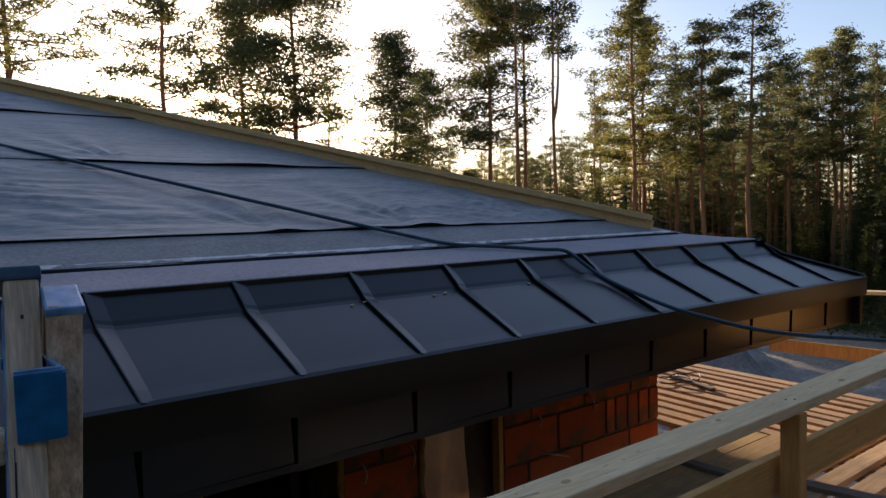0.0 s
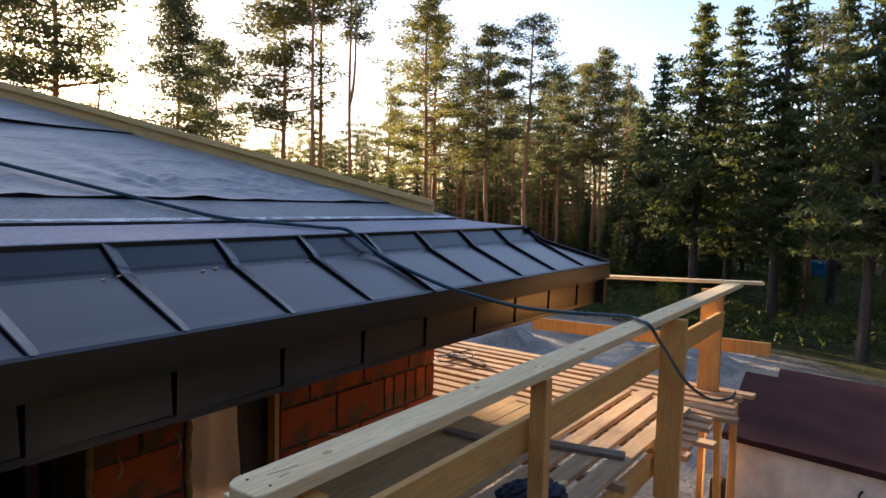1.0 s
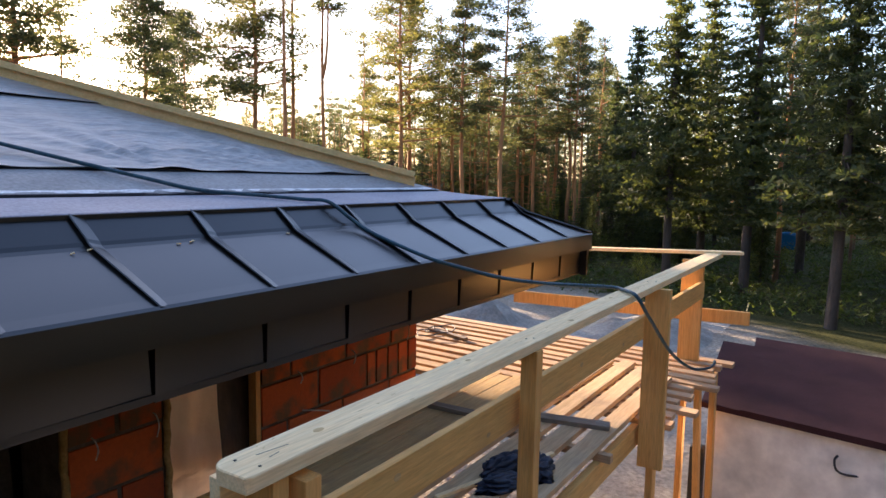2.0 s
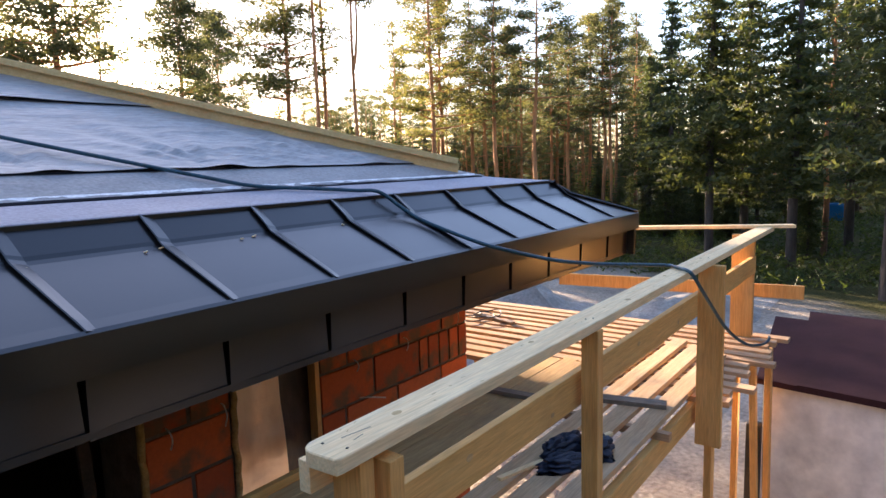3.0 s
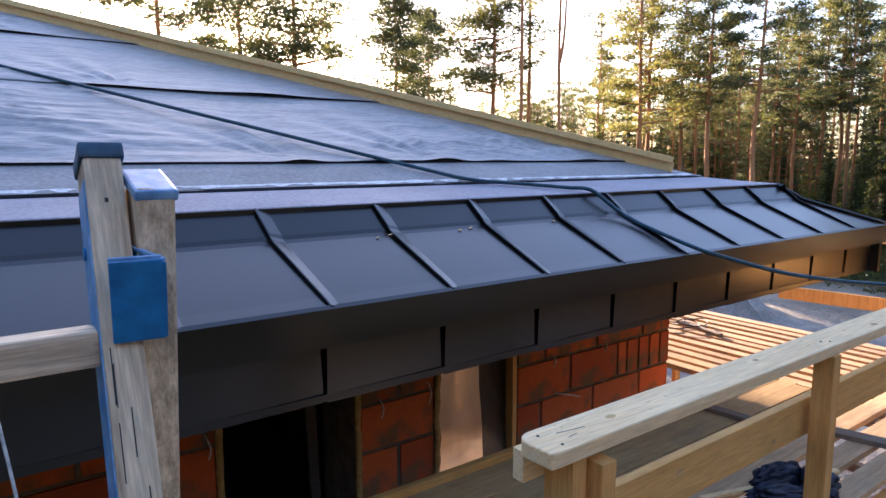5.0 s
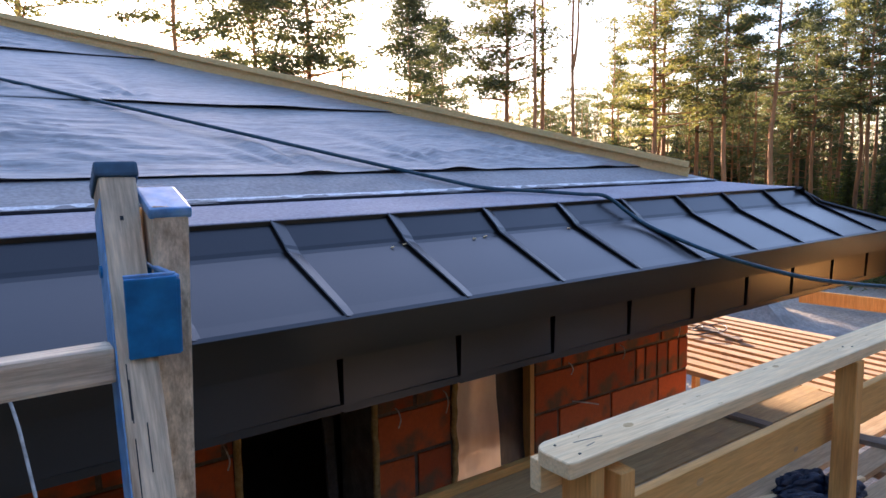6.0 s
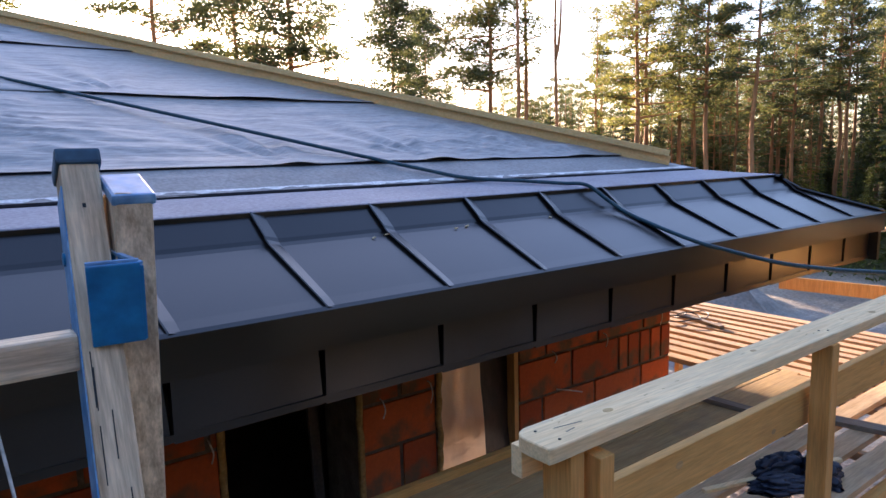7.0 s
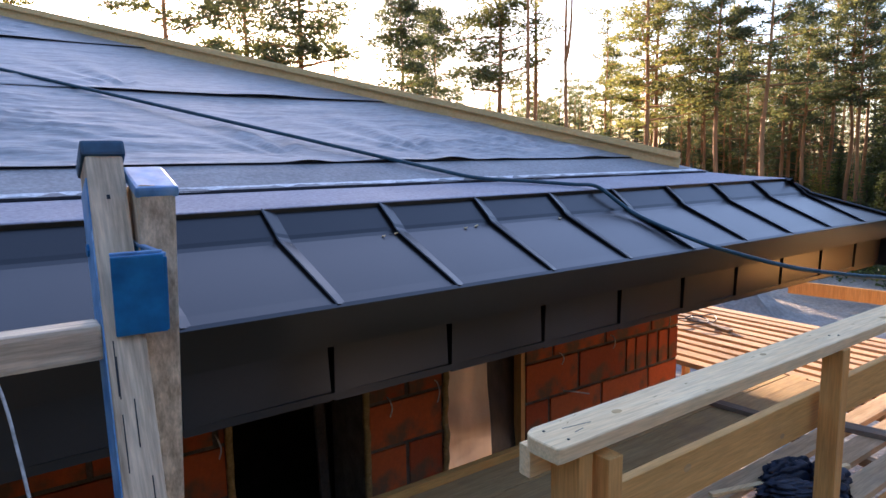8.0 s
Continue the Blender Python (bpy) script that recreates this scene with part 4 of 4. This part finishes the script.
def make_pine(seed, start, width, n_limb=30, tufts=34, fork=False, stubs=8, girth=0.105, loose=0.17):
    """A Scots pine ten metres tall: bare trunk, uneven limbs, clumped needles."""
    r = np.random.RandomState(seed)
    store = ([], [])
    sway = [Vector((0.035 * r.randn() * (k > 0), 0.035 * r.randn() * (k > 0), 10 * k / 5)) for k in range(6)]
    add_tube(store, sway, (girth, 0.025), 9, 5)

    def axis(z):
        i = min(4, int(z / 2))
        return sway[i].lerp(sway[i + 1], z / 2 - i)

    centres = []
    if fork:
        a = axis(5.4)
        add_tube(store, [a, a + Vector((0.16, -0.22, 0.5)), a + Vector((0.24, -0.34, 1.6)), a + Vector((0.2, -0.3, 3.9))], (0.08, 0.02), 7, 4)
    for k in range(n_limb):
        s = (k + r.rand() * 0.8) / n_limb
        z = 10 * (start + (0.985 - start) * s)
        a = axis(min(z, 9.9))
        ln = width * (0.35 + 0.65 * math.sin(math.pi * min(1, (s * 0.86 + 0.16)))) * r.uniform(0.55, 1.2) * (1 - 0.45 * s)
        t = k * 2.4 + r.uniform(-0.7, 0.7)
        d = Vector((math.cos(t), math.sin(t), 0))
        rise = r.uniform(-0.12, 0.3) + 0.35 * s
        p1, p2 = a + d * ln * 0.5 + Vector((0, 0, rise * ln * 0.35)), a + d * ln + Vector((0, 0, rise * ln))
        add_tube(store, [a, p1, p2], (0.035 * (1.2 - s), 0.008), 4, 2)
        for q in range(5):
            f = 0.4 + 0.6 * q / 4
            c = a.lerp(p2, f) + Vector((r.randn() * 0.16, r.randn() * 0.16, r.randn() * 0.06 + 0.05)) * (0.6 + ln * 0.4)
            centres.append(c)
            if r.rand() < 0.6:
                centres.append(c + Vector((-d.y, d.x, 0)) * r.uniform(-0.5, 0.5) * ln * 0.5)
    for k in range(stubs):
        z = 10 * r.uniform(start * 0.45, start)
        a, t = axis(z), r.uniform(0, 6.28)
        d = Vector((math.cos(t), math.sin(t), r.uniform(-0.3, 0.15)))
        ln = r.uniform(0.25, 0.9)
        add_tube(store, [a, a + d * ln * 0.5, a + d * ln + Vector((0, 0, -0.06))], (0.014, 0.004), 3, 2)
    v = cards(centres, loose, int(tufts * 1.15), 0.14, r, 0.45, -0.15)
    return tree_thing("pine_tree", "tall pine with a bare orange trunk and clumped dark green needles", "forest pines", store, v, M["pine_bark"], M["pine_leaf"])


def make_spruce(seed, width, whorls=26, per=9, tufts=9, low=0.9):
    """A spruce ten metres tall: drooping whorls almost to the ground."""
    r = np.random.RandomState(seed)
    store = ([], [])
    add_tube(store, [(0, 0, 0), (0.03, 0.02, 4), (0, 0.03, 8), (0, 0, 10)], (0.15, 0.015), 8, 4)
    centres = []
    for w in range(whorls):
        s = (w + 0.5) / whorls
        z = low + (9.9 - low) * s**0.93
        for k in range(per if s < 0.8 else 6):
            t = r.uniform(0, 6.28)
            ln = (width * (1 - s) ** 0.8 * min(1, 0.55 + 2 * s) + 0.12) * r.uniform(0.5, 1.2)
            d = Vector((math.cos(t), math.sin(t), 0))
            tip = Vector((0, 0, z)) + d * ln + Vector((0, 0, -0.22 * ln + 0.1 * s))
            mid = Vector((0, 0, z)) + d * ln * 0.5 + Vector((0, 0, -0.18 * ln))
            if k < 5:
                add_tube(store, [(0, 0, z), mid, tip], (0.02 * (1.1 - s), 0.005), 3, 1)
            q = max(3, int(ln * 6))
            for i in range(q):
                f = (i + 0.6) / q
                c = Vector((0, 0, z)).lerp(mid, f * 2) if f < 0.5 else mid.lerp(tip, f * 2 - 1)
                wd = 0.22 * ln * (1 - 0.6 * f)
                centres.append(c + Vector((-d.y, d.x, 0)) * r.uniform(-wd, wd))
    v = cards(centres, 0.09, tufts, 0.21, r, 0.6, 0.45)
    return tree_thing("spruce_tree", "dense dark green spruce with drooping branches", "forest spruces", store, v, M["bark_dark"], M["spruce_leaf"])


def make_bush(seed):
    r = np.random.RandomState(seed)
    store, centres = ([], []), []
    for k in range(9):
        t = r.uniform(0, 6.28)
        tip = Vector((math.cos(t) * 0.7, math.sin(t) * 0.7, r.uniform(1.4, 2.6)))
        add_tube(store, [(0, 0, 0), tip * 0.5 + Vector((0, 0, 0.2)), tip], (0.02, 0.004), 4, 2)
        for i in range(9):
            centres.append(tip * (0.35 + 0.65 * i / 8) + Vector(r.randn(3) * 0.16))
    v = cards(centres, 0.14, 26, 0.1, r, 0.9, 0.1)
    return tree_thing("young_birch", "young leafy birch at the forest edge", "undergrowth", store, v, M["bark_dark"], M["bush_leaf"])


PINES = {"low": make_pine(1, 0.38, 2.0, 40, 30), "mid": make_pine(2, 0.5, 1.7, 32, 27), "high": make_pine(3, 0.7, 1.6, 22, 30, stubs=14), "wide": make_pine(4, 0.26, 2.6, 48, 34), "fork": make_pine(5, 0.72, 1.4, 20, 30, True, 12), "flat": make_pine(6, 0.55, 2.0, 24, 34), "thin": make_pine(7, 0.5, 1.2, 22, 18), "full": make_pine(8, 0.34, 2.1, 48, 56, loose=0.27), "crown": make_pine(9, 0.46, 1.9, 40, 50, loose=0.25)}
SPRUCES = [make_spruce(11, 1.9), make_spruce(12, 2.3), make_spruce(13, 1.6)]
TALL = [make_spruce(14, 2.0, 24, 8, 9, 2.2), make_spruce(15, 2.3, 25, 8, 9, 2.6), make_spruce(16, 1.8, 24, 8, 9, 1.8)]
BUSH = make_bush(21)
FAR = [make_pine(31, 0.14, 2.0, 30, 16, stubs=0, girth=0.08), make_pine(32, 0.4, 1.7, 20, 16, stubs=3, girth=0.08), make_spruce(33, 1.9, 16, 7, 5, 2.6)]
EYE = (-0.4, -1.95)


def plant(src, az, dist, height, turn=0.0, fat=1.0):
    a = radians(az)
    x, y = EYE[0] + dist * math.cos(a), EYE[1] + dist * math.sin(a)
    k = height / 10
    return copy_thing(src, pose(x, y, -0.1, 0, 0, turn) @ Matrix.Diagonal((k * fat, k * fat, k, 1)))


KNOWN = [("low", 87.7, 30, 17), ("wide", 77.0, 27, 14.5), ("full", 70.7, 33, 15.5), ("crown", 66.6, 28, 15.5), ("thin", 63.8, 42, 12.5), ("full", 58.1, 33, 12.8), ("crown", 55.2, 38, 12.0),
         ("crown", 49.7, 28, 13.6), ("high", 47.2, 26, 14.5), ("high", 46.5, 29, 15.6), ("fork", 44.0, 26, 13.5), ("low", 37.5, 26, 11.8), ("mid", 36.7, 29, 11.8), ("thin", 34.0, 31, 11.0),
         ("mid", 31.9, 26, 10.6), ("flat", 28.4, 25, 10.5), ("thin", 26.6, 35, 10.5), ("mid", 23.9, 40, 12.0), ("flat", 22.7, 32, 10.2), ("thin", 20.1, 36, 11.0), ("mid", 25.6, 31, 9.6), ("flat", 6.0, 25, 10.0)]
for i, (kind, az, d, h) in enumerate(KNOWN):
    plant(PINES[kind], az, d, h, i * 67, 0.72 if kind in ("high", "fork") else 1.0)
for i, (az, d, h) in enumerate(((17.3, 30, 10.2), (14.2, 23, 10.2), (11.6, 25, 10.6), (8.2, 22, 10.8), (1.9, 18, 9.6), (-3, 20, 11), (4.4, 28, 11.5), (18.9, 34, 8.5), (-8, 22, 11))):
    plant(TALL[i % 3], az, d, h, i * 53)
for i, (az, d, h) in enumerate(((30.0, 24, 9.5), (29.4, 26, 9), (40.5, 30, 9), (16, 22, 5), (24.5, 27, 6))):
    plant(BUSH, az, d, h, i * 40)
rt = random.Random(9)
# the wood behind, thinner and lower towards the sun
for k in range(170):
    az = rt.uniform(-25, 96)
    d = rt.uniform(30, 85) if az < 38 else rt.uniform(42, 95)
    el = rt.uniform(5, 9.5) if az < 38 else rt.uniform(3.2, 7.5)
    plant(FAR[rt.choice((0, 1, 2) if az < 30 else (0, 0, 1))], az, d, max(5.0, 3.5 + d * math.tan(radians(el))), rt.uniform(0, 360), rt.uniform(0.8, 1.15))
for k in range(13):
    az = rt.uniform(-12, 34)
    plant(SPRUCES[k % 3], az, rt.uniform(24, 34), rt.uniform(1.6, 4.2), rt.uniform(0, 360), 1.15)
for k in range(45):
    az = rt.uniform(22, 52)
    d = rt.uniform(34, 60)
    plant(FAR[rt.choice((0, 0, 1, 2))], az, d, max(4.0, 3.5 + d * math.tan(radians(rt.uniform(2.5, 6.5)))), rt.uniform(0, 360), 1.25)
# unseen ring behind the camera, added to cut skylight on fascia and wall
for k in range(170):
    plant(FAR[k % 3], rt.uniform(112, 338), rt.uniform(15, 40), rt.uniform(11, 16), rt.uniform(0, 360), 1.25)
for k in range(75):
    az = rt.uniform(-24, 33)
    plant(SPRUCES[k % 3] if k % 5 else FAR[1], az, rt.uniform(33, 72), rt.uniform(5.0, 10.0), rt.uniform(0, 360), rt.uniform(0.9, 1.3))
for k in range(26):
    az = rt.uniform(33, 60)
    plant(SPRUCES[k % 3], az, rt.uniform(38, 75), rt.uniform(4.0, 6.5), rt.uniform(0, 360), 1.3)
for k in range(22):
    plant(BUSH, rt.uniform(-10, 42), rt.uniform(24, 40), rt.uniform(4.0, 8.0), rt.uniform(0, 360))
for k in range(16):
    plant(SPRUCES[k % 3], rt.uniform(11, 27), rt.uniform(27, 38), rt.uniform(2.6, 4.6), rt.uniform(0, 360), 1.3)
# slim pines among the tall ones
for k in range(9):
    plant(PINES[rt.choice(("thin", "high", "mid"))], rt.uniform(17, 43), rt.uniform(28, 42), rt.uniform(9.0, 11.5), rt.uniform(0, 360), 0.8)
# low young spruces on the sunny side, hidden by the roof, added to shade the yard
for k in range(26):
    plant(SPRUCES[k % 3], rt.uniform(38, 78), rt.uniform(22, 34), rt.uniform(3.4, 5.0), rt.uniform(0, 360), 1.3)
# pines lower than the roof, unseen, added to keep evening sun off the far sand
for i, (x, y, d, h) in enumerate(((10.6, 5.4, 26, 6.6), (12.4, 5.6, 22, 6.0), (14.0, 5.0, 27, 6.8), (16.2, 5.6, 24, 6.2), (18.0, 5.0, 28, 6.6))):
    copy_thing(PINES[("full", "crown", "wide")[i % 3]], pose(x + d * math.cos(SUN_AZ), y + d * math.sin(SUN_AZ), -0.1, 0, 0, i * 71) @ Matrix.Scale(h / 10, 4))
# dense spruces behind the walk, unseen, added to darken what the fascia reflects
for k in range(130):
    plant(SPRUCES[k % 3], 178 + 164 * (k + rt.random()) / 130, rt.uniform(19, 36), rt.uniform(11, 17), rt.uniform(0, 360), 1.2)
# leafy young growth that closes the gaps between the trunks
for k in range(70):
    plant(BUSH if k % 3 else FAR[0], rt.uniform(20, 50), rt.uniform(36, 62), rt.uniform(6.0, 9.5) * (1.5 if k % 3 else 1.0), rt.uniform(0, 360), 0.9)
for src in [*PINES.values(), *SPRUCES, *TALL, BUSH, *FAR]:
    for o in [*src.children, src]:
        bpy.data.objects.remove(o)


def undergrowth():
    r = np.random.RandomState(4)
    n = 5200
    az, d = np.radians(r.uniform(-25, 75, n)), r.uniform(18.5, 42, n)
    c = np.stack([-0.4 + d * np.cos(az), -1.95 + d * np.sin(az), np.full(n, 0.12)], axis=1)
    c = c[np.hypot(c[:, 0] - 4, c[:, 1] - 7) > 14.6]
    v = cards(c, 0.16, 14, 0.19, r, 0.8, -0.5)
    tagged(new("undergrowth", tri_mesh("undergrowth", v, M["grass"])), "low green bilberry and grass on the forest floor", "undergrowth", kind="stuff")


undergrowth()

# ---- clay blocks of the wall, last ----
def block_mesh(w, h, d=0.03):
    bm = bmesh.new()
    box(bm, (w, d, h), Matrix(), 0.004)
    me = bpy.data.meshes.new("block")
    bm.to_mesh(me)
    bm.free()
    me.materials.append(M["clay"])
    return me


COURSE, BH = 0.27, 0.247
cache = {}
rb = random.Random(3)


def lay(x0, x1, z, h):
    w = round(x1 - x0, 2)
    if w < 0.04 or h < 0.04:
        return
    key = (w, round(h, 3))
    if key not in cache:
        cache[key] = block_mesh(w - 0.024, h)
    ob = new("block", cache[key])
    ob.location = ((x0 + x1) / 2, WY + 0.015 + rb.uniform(-0.002, 0.003), z + h / 2)
    ob.rotation_euler = (0, rb.uniform(-0.004, 0.004), 0)
    ob.parent = wall_south


for c in range(-8, 3):
    z = 2.16 + COURSE * (c - 1) + 0.005
    if z < -0.05:
        continue
    h = min(BH, 2.68 - z)
    for a, b in ((-4.0, 0.40), (1.155, 1.66), (2.31, WX)):
        x = a if c % 2 == 0 else a - 0.27
        while x < b - 0.02:
            w = 0.51 + rb.uniform(-0.02, 0.02)
            lo, hi = max(x, a), min(x + w, b)
            if b == WX and hi > 3.42 and c % 2 == 0:
                # cut pieces at the corner
                lay(lo, 3.42, z, h)
                for u0, u1 in ((3.42, 3.56), (3.56, 3.69), (3.69, 3.82), (3.82, WX)):
                    lay(u0, u1, z, h)
                break
            lay(lo, hi, z, h)
            x += w
